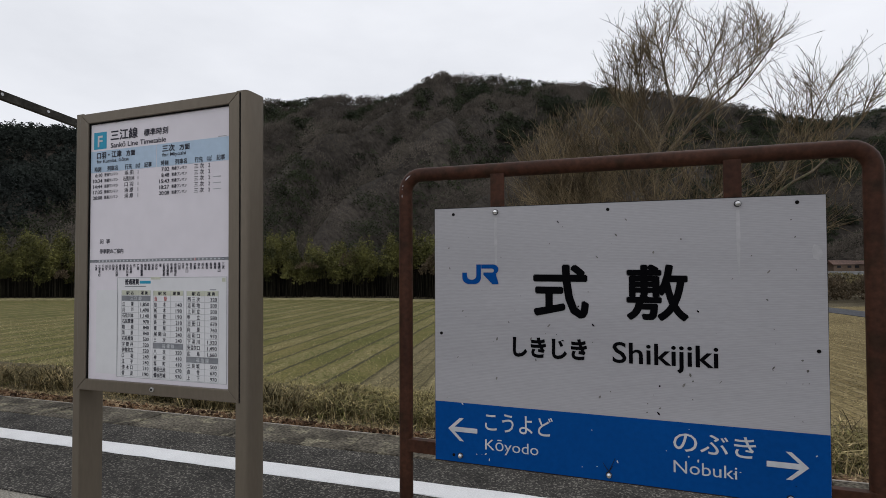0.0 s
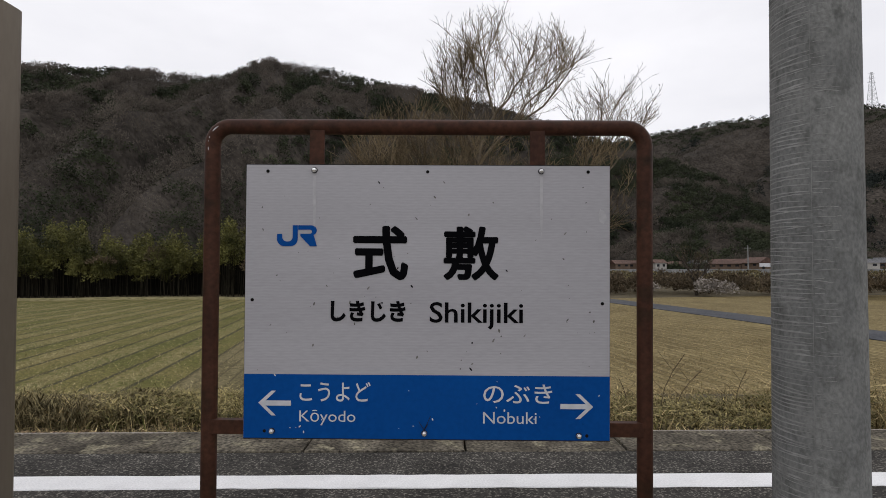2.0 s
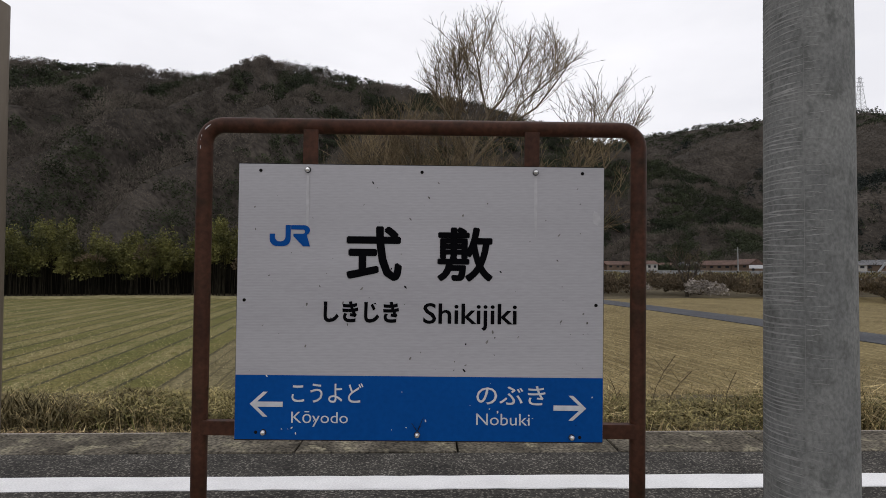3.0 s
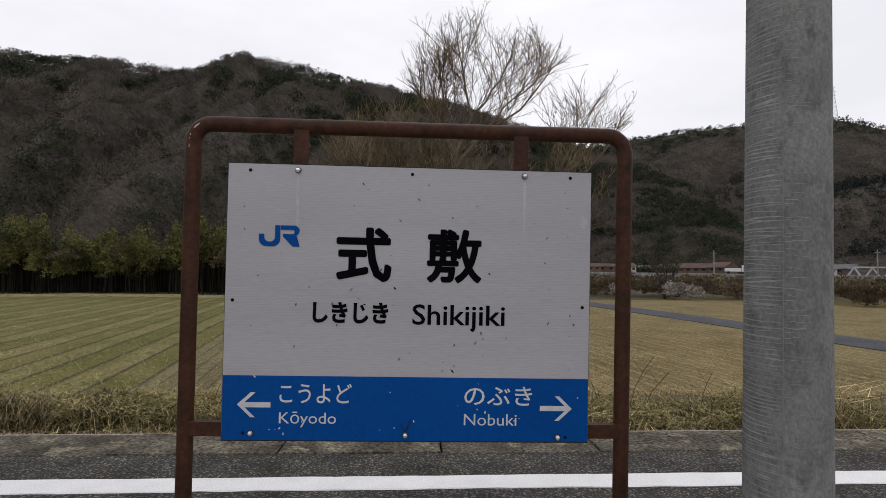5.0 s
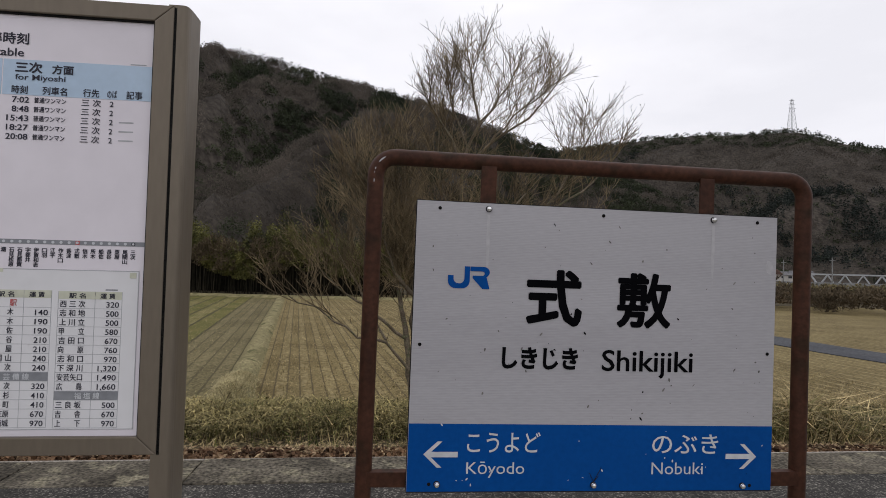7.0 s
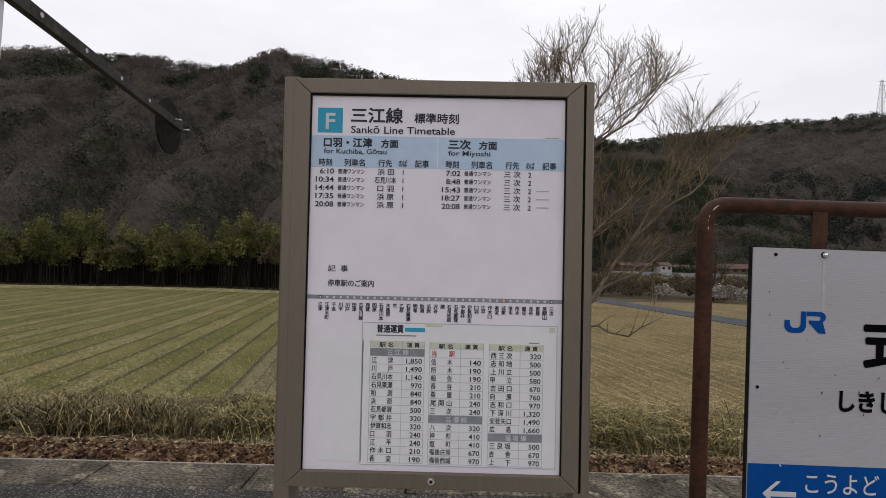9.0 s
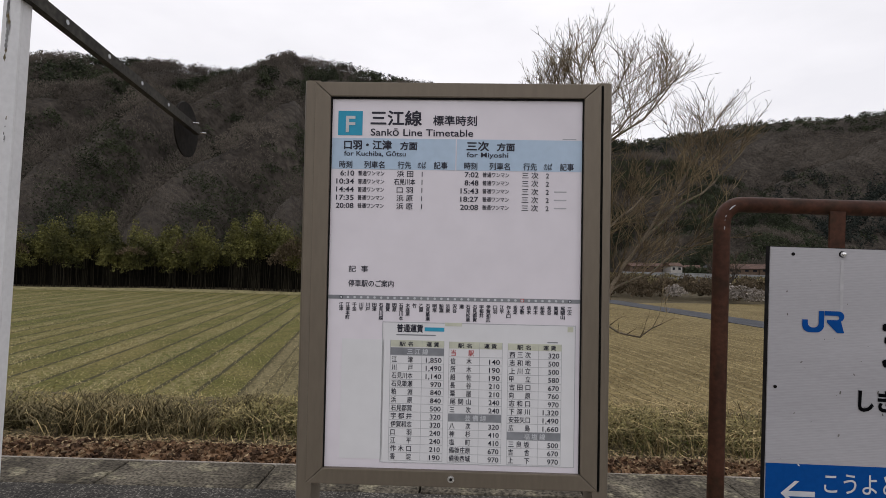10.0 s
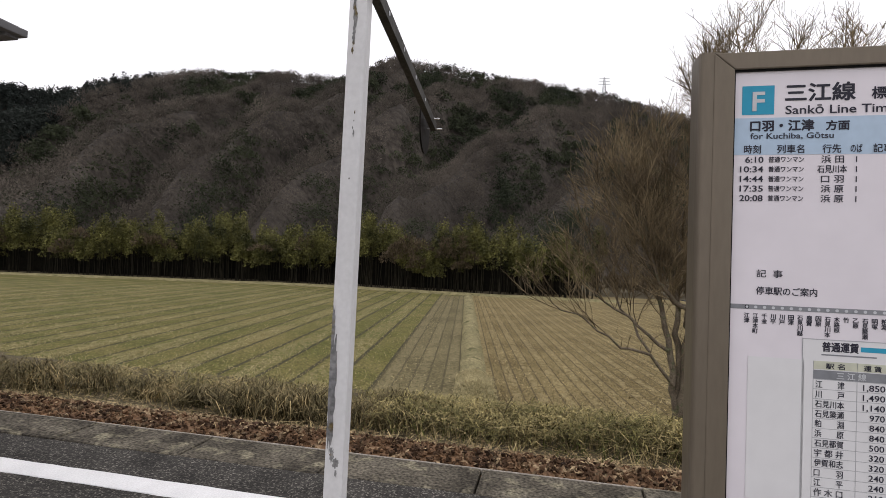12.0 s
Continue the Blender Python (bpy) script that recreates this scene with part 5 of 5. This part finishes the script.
bm = bmesh.new()
prev = None
for i in range(90):
    x = -126 + 128 * i / 89
    y = grove_line(x)[1] - 3.4
    ring = [bm.verts.new((x, y + dy, FIELD + hz + (0.05 * noise.noise((x * 0.6, dy, 2)) if hz else 0))) for dy, hz in ((-1.1, 0), (-0.5, 0.17), (0.5, 0.22), (1.2, 0.12), (2.4, 0))]
    if prev:
        for k in range(4):
            bm.faces.new((prev[k], ring[k], ring[k + 1], prev[k + 1]))
    prev = ring
tagged(part("field_bank", bm, BUND_GRASS, smooth=True), "low grassy bank before the bamboo grove", "bank", kind="structure")

# ---- bare tree beyond the track ----
def bare_tree(name, base, limbs, seed, label, spread, levels, min_r, bark, twig):
    rnd = random.Random(seed)
    tree = thing(name, *base, label, "tree")
    rings_v, rings_f, twig_v, twig_f = [], [], [], []

    def segment(a, b, ra, rb, fine):
        vs, fs = (twig_v, twig_f) if fine else (rings_v, rings_f)
        sides = 3 if fine else 7
        d = (b - a).normalized()
        s = d.orthogonal().normalized()
        u = d.cross(s)
        i0 = len(vs)
        for p, r in ((a, ra), (b, rb)):
            for k in range(sides):
                t = 2 * math.pi * k / sides
                vs.append(tuple(p + r * (math.cos(t) * s + math.sin(t) * u)))
        for k in range(sides):
            fs.append((i0 + k, i0 + (k + 1) % sides, i0 + sides + (k + 1) % sides, i0 + sides + k))

    def grow(p, d, length, r, level):
        steps = 4 if level < levels - 1 else 3
        for i in range(steps):
            d = (d + Vector((rnd.gauss(0, 0.13), rnd.gauss(0, 0.13), rnd.gauss(0.05, 0.08)))).normalized()
            q = p + d * (length / steps)
            rq = r * (0.86 if level < levels else 0.7)
            segment(p, q, r, rq, r < 0.016)
            p, r = q, rq
            if level < levels and i > 0:
                for _ in range(rnd.choice((1, 2, 2) if level < levels - 1 else (1, 1, 2))):
                    side = Vector((rnd.gauss(0, 1), rnd.gauss(0, 1), rnd.gauss(0.25, 0.7))).normalized()
                    nd = (d * rnd.uniform(0.7, 1.0) + side * spread * rnd.uniform(0.5, 1.0) + Vector((0, 0, 0.15))).normalized()
                    grow(p, nd, length * rnd.uniform(0.48, 0.78), max(min_r, r * rnd.uniform(0.45, 0.65)), level + 1)
        if level < levels:
            grow(p, d, length * 0.7, max(min_r, r * 0.8), level + 1)

    for start, way, length, r in limbs:
        grow(Vector(start), Vector(way).normalized(), length, r, 0)
    tagged(obj_from("trunk", rings_v, rings_f, bark, tree, "dark rough bark", True), kind="stuff")
    tagged(obj_from("crown", twig_v, twig_f, twig, tree, "leafless fine brown twigs"), kind="stuff")
    return tree


def shoot_tree(name, base, limbs, seed, label, envelope):
    """A many-stemmed tree: given limbs, long upright shoots along them, twigs along the shoots."""
    rnd = random.Random(seed)
    tree = thing(name, *base, label, "tree")
    fine_v, fine_f = [], []

    def tube_into(vs, fs, pts, r0, r1, sides):
        i0 = len(vs)
        for i, p in enumerate(pts):
            d = (pts[min(i + 1, len(pts) - 1)] - pts[max(i - 1, 0)]).normalized()
            s = d.orthogonal().normalized()
            if i:
                s = (last - d * last.dot(d)).normalized()
            last = s
            u = d.cross(s)
            r = r0 + (r1 - r0) * i / (len(pts) - 1)
            for k in range(sides):
                t = 2 * math.pi * k / sides
                vs.append(tuple(p + r * (math.cos(t) * s + math.sin(t) * u)))
        for i in range(len(pts) - 1):
            for k in range(sides):
                a, b = i0 + i * sides + k, i0 + i * sides + (k + 1) % sides
                fs.append((a, b, b + sides, a + sides))

    def within(p):
        return any(((p.x - cx) / rx) ** 2 + (p.y / 2.2) ** 2 + ((p.z - cz) / rz) ** 2 < rnd.uniform(0.8, 1.15) for cx, cz, rx, rz in envelope)

    def shoot(p, d, length, r, level):
        n = 5 if level == 0 else 4
        pts = [p]
        for _ in range(n):
            if len(pts) > 1 and not within(pts[-1]):
                break
            d = (d + Vector((rnd.gauss(0, 0.13), rnd.gauss(0, 0.13), rnd.gauss(0.035, 0.10)))).normalized()
            pts.append(pts[-1] + d * length / n)
        tube_into(fine_v, fine_f, pts, r, max(0.0023, r * 0.42), 3)
        if level == 2:
            return
        for i in range(1, len(pts)):
            for _ in range(rnd.choice((1, 2, 2, 3)) if level == 0 else rnd.choice((0, 0, 1, 1, 2))):
                side = Vector((rnd.gauss(0, 1), rnd.gauss(0, 1), rnd.gauss(0.1, 0.5))).normalized()
                shoot(pts[i], (d * 0.95 + side * 0.62).normalized(), length * rnd.uniform(0.32, 0.6), max(0.0040, r * 0.55), level + 1)

    for k, (pts, r0, r1, dense) in enumerate(limbs):
        line = [Vector(p) for p in pts]
        smooth = []
        for a, b in zip(line, line[1:]):
            for t in (0, 0.34, 0.67):
                smooth.append(a.lerp(b, t) + Vector((rnd.gauss(0, 0.025), rnd.gauss(0, 0.025), rnd.gauss(0, 0.02))) * (1 if smooth else 0))
        smooth.append(line[-1])
        vs, fs = [], []
        tube_into(vs, fs, smooth, r0, r1, 8)
        obj_from("trunk" if k == 0 else "limb", vs, fs, BARK, tree, "", True)
        for i in range(3 if k else 5, len(smooth)):
            d = (smooth[i] - smooth[i - 1]).normalized()
            for _ in range(dense):
                side = Vector((rnd.gauss(0, 1), rnd.gauss(0, 1), rnd.gauss(0.2, 0.6))).normalized()
                shoot(smooth[i], (d * 0.6 + side * 0.62 + Vector((0, 0, 0.42))).normalized(), rnd.uniform(0.7, 1.6), rnd.uniform(0.007, 0.012), 0)
        shoot(smooth[-1], (smooth[-1] - smooth[-2]).normalized(), 1.0, r1 * 0.8, 0)
    tagged(obj_from("crown", fine_v, fine_f, TWIG, tree, "leafless fine pale twigs"), kind="stuff")
    return tree


shoot_tree("bare_tree", (-1.42, 10.3, -1.30), (
    (((0.06, 0, 0), (0.08, 0, 0.8), (0.12, 0, 1.55), (0.12, 0, 1.9), (0.09, 0, 2.26)), 0.125, 0.085, 0),
    (((0.09, 0, 2.2), (0.24, 0.05, 2.4), (0.53, 0.15, 2.73), (0.82, 0.3, 3.56), (0.84, 0.4, 4.75), (1.14, 0.4, 5.53), (1.02, 0.4, 6.39), (0.86, 0.4, 7.1)), 0.075, 0.010, 2),
    (((-0.06, 0.06, 0.0), (-0.13, 0.05, 0.5), (-0.24, 0.05, 1.4), (-0.36, 0.1, 1.95), (-0.43, 0.1, 2.51), (-0.53, 0.2, 3.17), (-0.72, 0.2, 3.9)), 0.070, 0.014, 3),
    (((0.11, 0, 1.95), (-0.14, -0.05, 2.08), (-0.32, -0.15, 2.25), (-0.48, -0.2, 2.45), (-0.69, -0.3, 3.05), (-0.98, -0.3, 3.85)), 0.055, 0.013, 3),
    (((0.18, 0, 0.5), (0.3, -0.05, 0.85), (0.57, -0.1, 1.16), (0.87, -0.1, 1.57), (1.28, 0, 1.98), (1.78, 0.1, 2.72), (2.33, 0.2, 3.49), (3.0, 0.2, 4.5), (3.45, 0.2, 5.4)), 0.080, 0.012, 2),
    (((0.2, 0, 2.28), (0.84, -0.3, 2.89), (1.36, -0.4, 3.45), (1.97, -0.4, 4.04)), 0.042, 0.012, 2),
    (((0.87, -0.1, 1.57), (1.35, -0.4, 1.58), (1.82, -0.6, 1.42), (2.2, -0.7, 1.7)), 0.026, 0.010, 1),
    (((-0.14, -0.05, 0.6), (-0.59, -0.3, 1.14), (-1.09, -0.5, 1.28), (-1.75, -0.7, 1.72), (-2.3, -0.8, 2.0)), 0.032, 0.010, 1),
    (((-0.24, 0, 1.2), (-0.75, -0.1, 1.63), (-1.36, -0.2, 2.02), (-1.86, -0.2, 2.47)), 0.034, 0.010, 2),
    (((0.84, 0.4, 4.6), (0.58, 0.3, 5.17), (0.22, 0.2, 5.7), (0.0, 0.2, 6.0)), 0.030, 0.008, 2),
    (((1.10, 0.4, 5.4), (1.5, 0.6, 5.98), (1.9, 0.7, 6.6), (2.05, 0.7, 7.0)), 0.028, 0.009, 2),
    (((0.84, 0.35, 4.5), (1.36, 0.1, 5.1), (2.1, 0.0, 5.6), (2.7, 0.0, 6.4)), 0.036, 0.009, 2),
    (((0.09, 0, 2.2), (-0.03, 0.2, 2.96), (-0.17, 0.4, 3.84), (-0.28, 0.4, 4.5)), 0.045, 0.012, 3),
    (((2.2, 0.15, 3.3), (2.75, 0.0, 3.85), (3.36, -0.1, 4.33), (3.9, -0.1, 5.0)), 0.032, 0.010, 2),
    (((-0.43, 0.1, 2.5), (-0.95, 0.35, 3.1), (-1.25, 0.45, 3.7), (-1.4, 0.45, 4.2)), 0.030, 0.010, 3),
    (((0.82, 0.3, 3.5), (0.45, 0.6, 4.2), (0.3, 0.7, 4.9), (0.35, 0.7, 5.6)), 0.030, 0.009, 2),
    (((0.95, 0.4, 5.0), (0.72, 0.7, 5.7), (0.55, 0.8, 6.3), (0.5, 0.8, 6.7)), 0.024, 0.008, 3),
    (((-0.02, 0.1, 0.0), (-0.04, 0.1, 0.7), (-0.06, 0.08, 1.5), (-0.12, 0.1, 2.2), (-0.3, 0.2, 3.0), (-0.5, 0.3, 3.9)), 0.080, 0.014, 3),
    (((0.16, -0.05, 0.0), (0.17, -0.06, 0.6), (0.16, -0.06, 1.3), (0.3, -0.2, 2.0), (0.42, -0.3, 2.8), (0.4, -0.4, 3.6)), 0.070, 0.012, 3),
    (((1.30, 0.1, 5.0), (1.7, -0.3, 5.5), (2.3, -0.4, 6.0), (2.6, -0.4, 6.3)), 0.022, 0.008, 2),
    (((1.28, 0, 1.95), (1.75, 0.4, 2.3), (2.5, 0.6, 2.6), (3.2, 0.6, 3.2)), 0.036, 0.010, 2),
    (((-0.6, -0.3, 1.2), (-1.0, 0.2, 1.9), (-1.5, 0.3, 2.6), (-1.7, 0.3, 3.3)), 0.026, 0.009, 2),
), 21, "leafless multi-stemmed tree with pale upright twigs", ((1.28, 5.95, 1.42, 1.66), (2.35, 5.9, 0.7, 0.8), (0.25, 5.3, 0.75, 0.75), (3.36, 4.8, 0.92, 1.40), (-0.8, 3.7, 1.35, 1.95), (-1.8, 2.3, 1.25, 0.95), (0.7, 3.8, 1.5, 1.5), (2.6, 3.2, 1.2, 1.3)))

# ---- far side: hedge, village, dyke, bridge, mast ----
hedge_az = np.concatenate([rng.uniform(15, 62, 420), rng.uniform(2, 16, 110)])
hedge_n = len(hedge_az)
hedge_c = np.array([tuple(around(az, d, FIELD + rng.uniform(0.2, 1.5) + 0.9 * max(0.0, noise.noise((az * 0.45, 1.0, 6.0))))) for az, d in zip(hedge_az, rng.uniform(62, 76, hedge_n))])
tri_object("hedge_shrubs", scatter_tris(hedge_c, rng.uniform(0.6, 1.3, hedge_n), rng.uniform(0.5, 1.5, hedge_n), 110, 0.36, 0.4, rng), SHRUB, "low brown winter shrubs at the field edge", "shrubs")
bank_c = np.array([tuple(around(az, d, FIELD + 0.02 * (d - 70) + rng.uniform(0.0, 0.5))) for az, d in zip(rng.uniform(12, 62, 420), rng.uniform(78, 145, 420))])
tri_object("riverside_scrub", scatter_tris(bank_c, rng.uniform(1.2, 2.6, 420), rng.uniform(0.5, 1.1, 420), 90, 0.5, 0.3, rng), WEED, "olive brown scrub on the river bank", "shrubs")
bl_az = np.concatenate([rng.uniform(26.6, 29.6, 30), rng.uniform(21, 22.5, 8)])
bl_c = np.array([tuple(around(az, 61.5, FIELD + rng.uniform(0.3, 1.2))) for az in bl_az])
tri_object("blossom_shrubs", scatter_tris(bl_c, rng.uniform(0.45, 0.9, 38), rng.uniform(0.35, 0.9, 38), 70, 0.2, 0, rng), BLOSSOM, "pale blossoming shrub in the hedge", "shrubs")
for az, seed in ((26.4, 5), (37.0, 8)):
    bare_tree("field_tree", tuple(around(az, 64, FIELD)), (((0, 0, 0), (0.1, 0, 1), 2.4, 0.20), ((0, 0, 1.2), (-0.6, 0, 0.8), 1.9, 0.11), ((0, 0, 1.4), (0.7, 0.1, 0.7), 1.9, 0.11)), seed, "small dark leafless tree at the field edge", 0.9, 3, 0.02, DARK_BARK, SHRUB)

bm = bmesh.new()
prev = None
for k in range(61):
    az = 17 + 53 * k / 60
    ring = [bm.verts.new(tuple(around(az, d, z))) for d, z in ((148, FIELD), (152, 0.75), (160, 0.8), (166, FIELD))]
    if prev:
        for i in range(3):
            bm.faces.new((prev[i], ring[i], ring[i + 1], prev[i + 1]))
    prev = ring
tagged(part("river_dyke", bm, DYKE), "long grey concrete river dyke", "dyke", kind="structure")


def house(p, w, d, h, wall, roof, turn, label):
    ob = thing("house", *p, label, "house", "village houses")
    ob.rotation_euler[2] = radians(turn)
    part("wall", box(-w / 2, w / 2, -d / 2, d / 2, -1.5, h), wall, ob)
    bm = bmesh.new()
    e, rz = 0.5, h + d * 0.28
    a = [bm.verts.new(v) for v in ((-w / 2 - e, -d / 2 - e, h - 0.15), (w / 2 + e, -d / 2 - e, h - 0.15), (w / 2 + e, d / 2 + e, h - 0.15), (-w / 2 - e, d / 2 + e, h - 0.15), (-w / 2 - e, 0, rz), (w / 2 + e, 0, rz))]
    for f in ((0, 1, 5, 4), (2, 3, 4, 5), (0, 4, 3), (1, 2, 5), (0, 3, 2, 1)):
        bm.faces.new([a[i] for i in f])
    part("roof", bm, roof, ob)
    n = max(2, int(w / 2.6))
    for i in range(n):
        x = -w / 2 + w * (i + 0.5) / n
        part("window", box(x - 0.6, x + 0.6, -d / 2 - 0.05, -d / 2 + 0.05, h * 0.35, h * 0.75), WINDOW_DARK, ob)
    return ob


random.seed(17)
for az, w, h, wall, roof in ((18.6, 6, 2.0, WALL_BROWN, ROOF_RED), (20.3, 9, 2.2, WALL_BROWN, ROOF_RED), (22.2, 6, 2.6, WALL_PALE, ROOF_RED), (23.9, 8, 1.9, WALL_BROWN, ROOF_RED), (26.0, 9, 2.0, WALL_BROWN, ROOF_GREY), (28.6, 10, 1.8, WALL_BROWN, ROOF_RED), (31.0, 7, 1.8, WALL_BROWN, ROOF_RED), (34.6, 6, 2.9, WALL_PALE, ROOF_RED), (35.9, 5, 2.0, WALL_PALE, ROOF_GREY), (36.9, 5, 1.9, WALL_BROWN, ROOF_RED), (37.9, 6, 2.3, WALL_PALE, ROOF_RED), (39.0, 6, 2.0, WALL_PALE, ROOF_GREY), (40.3, 8, 2.2, WALL_BROWN, ROOF_GREY)):
    house(around(az, 226 + random.uniform(-22, 26), 0.7 + random.uniform(0, 0.5)), w * random.uniform(0.75, 1.1), random.uniform(4.2, 6.5), h, wall, roof, -az + random.uniform(-55, 55), ("pale" if wall is WALL_PALE else "brown") + " village house with a " + ("red-brown" if roof is ROOF_RED else "grey") + " tiled roof")

bridge = thing("truss_bridge", *around(46.0, 205, -1.6), "pale steel truss bridge over the river", "bridge")
bridge.rotation_euler[2] = radians(-44)
part("deck", box(-22, 26, -2.5, 2.5, 0.3, 1.0), BRIDGE_STEEL, bridge)
for y in (-2.3, 2.3):
    part("top_chord", box(-18, 22, y - 0.2, y + 0.2, 4.6, 5.0), BRIDGE_STEEL, bridge)
    for i in range(10):
        x = -20 + 4.4 * i
        part("diagonal", rod((x, y, 1.0), (x + 2.2, y, 4.7), 0.17, 0.17, 6), BRIDGE_STEEL, bridge)
        part("diagonal", rod((x + 2.2, y, 4.7), (x + 4.4, y, 1.0), 0.17, 0.17, 6), BRIDGE_STEEL, bridge)
for x in (-14, 4, 22):
    part("pier", box(x - 0.8, x + 0.8, -2.2, 2.2, -2.0, 0.3), DYKE, bridge)

truck = thing("truck", *around(32.2, 156, 0.78), "small white truck parked on the dyke road", "truck")
truck.rotation_euler[2] = radians(-32)
part("cab", box(1.3, 2.7, -0.85, 0.85, 0.5, 2.2, 0.15), VEHICLE_WHITE, truck)
part("load_bed", box(-2.6, 1.2, -0.85, 0.85, 0.6, 1.5, 0.05), VEHICLE_WHITE, truck)
part("window", box(1.7, 2.4, -0.87, 0.87, 1.4, 1.95), WINDOW_DARK, truck)
for x in (-1.7, 1.9):
    for y in (-0.75, 0.75):
        part("wheel", rod((x, y - 0.12, 0.35), (x, y + 0.12, 0.35), 0.35, 0.35, 16), RUBBER, truck)

for az, d, h in ((30.3, 170, 7.5), (35.0, 190, 8), (37.8, 200, 8), (39.0, 200, 7.5), (42.6, 190, 8)):
    up = thing("utility_pole", *around(az, d, 0.0 if d > 166 else 0.7), "grey concrete utility pole by the village road", "utility pole", "utility poles")
    part("shaft", rod((0, 0, 0), (0, 0, h), 0.2, 0.13, 8), POLE_GREY, up)
    part("cross_arm", box(-0.9, 0.9, -0.07, 0.07, h - 0.9, h - 0.75), POLE_GREY, up)


def mast(p, h, w, label):
    ob = thing("pylon", *p, label, "pylon", "power pylons")
    def corner(i, t):
        k = w * (1 - 0.8 * t)
        return Vector((k * (1 if i in (0, 1) else -1), k * (1 if i in (1, 2) else -1), h * t))
    for i in range(4):
        part("leg", rod(corner(i, 0), corner(i, 1), 0.22, 0.14, 5), BRIDGE_STEEL, ob)
    for j in range(8):
        t0, t1 = j / 8, (j + 1) / 8
        bm = bmesh.new()
        for i in range(4):
            rod(corner(i, t0), corner((i + 1) % 4, t1), 0.1, 0.1, 4, bm)
            rod(corner(i, t1), corner((i + 1) % 4, t1), 0.1, 0.1, 4, bm)
        part("bracing", bm, BRIDGE_STEEL, ob)
    for t, l in ((0.72, 4.0), (0.84, 3.6), (0.96, 3.2)):
        part("arm", rod((-l, 0, h * t), (l, 0, h * t), 0.16, 0.16, 5), BRIDGE_STEEL, ob)
    return ob


top_b = hill_point(39.55, 1.0, *HILL_B)
mast(top_b - Vector((0, 0, 2)), 33, 3.2, "tall lattice power pylon on the hilltop")
top_a = hill_point(3.9, 1.0, *HILL_A)
mast(top_a - Vector((0, 0, 2)), 16, 1.6, "lattice power pylon behind the wooded ridge")


# ---- coping stones, one by one ----
random.seed(9)
stone_mesh = bpy.data.meshes.new("coping_stone")
bm = box(-0.487, 0.487, -0.19, 0.19, -0.20, 0.0, 0.012)
bm.to_mesh(stone_mesh)
bm.free()
stone_mesh.materials.append(COPING)
for i in range(-22, 14):
    ob = new("coping_stone", stone_mesh)
    ob.parent = platform
    ob.location = (-4.022 + 0.985 * (i + 0.5), 3.515 + random.uniform(-0.004, 0.004), 0.003 + random.uniform(-0.004, 0.004))
    ob.rotation_euler[2] = radians(random.uniform(-0.15, 0.15))
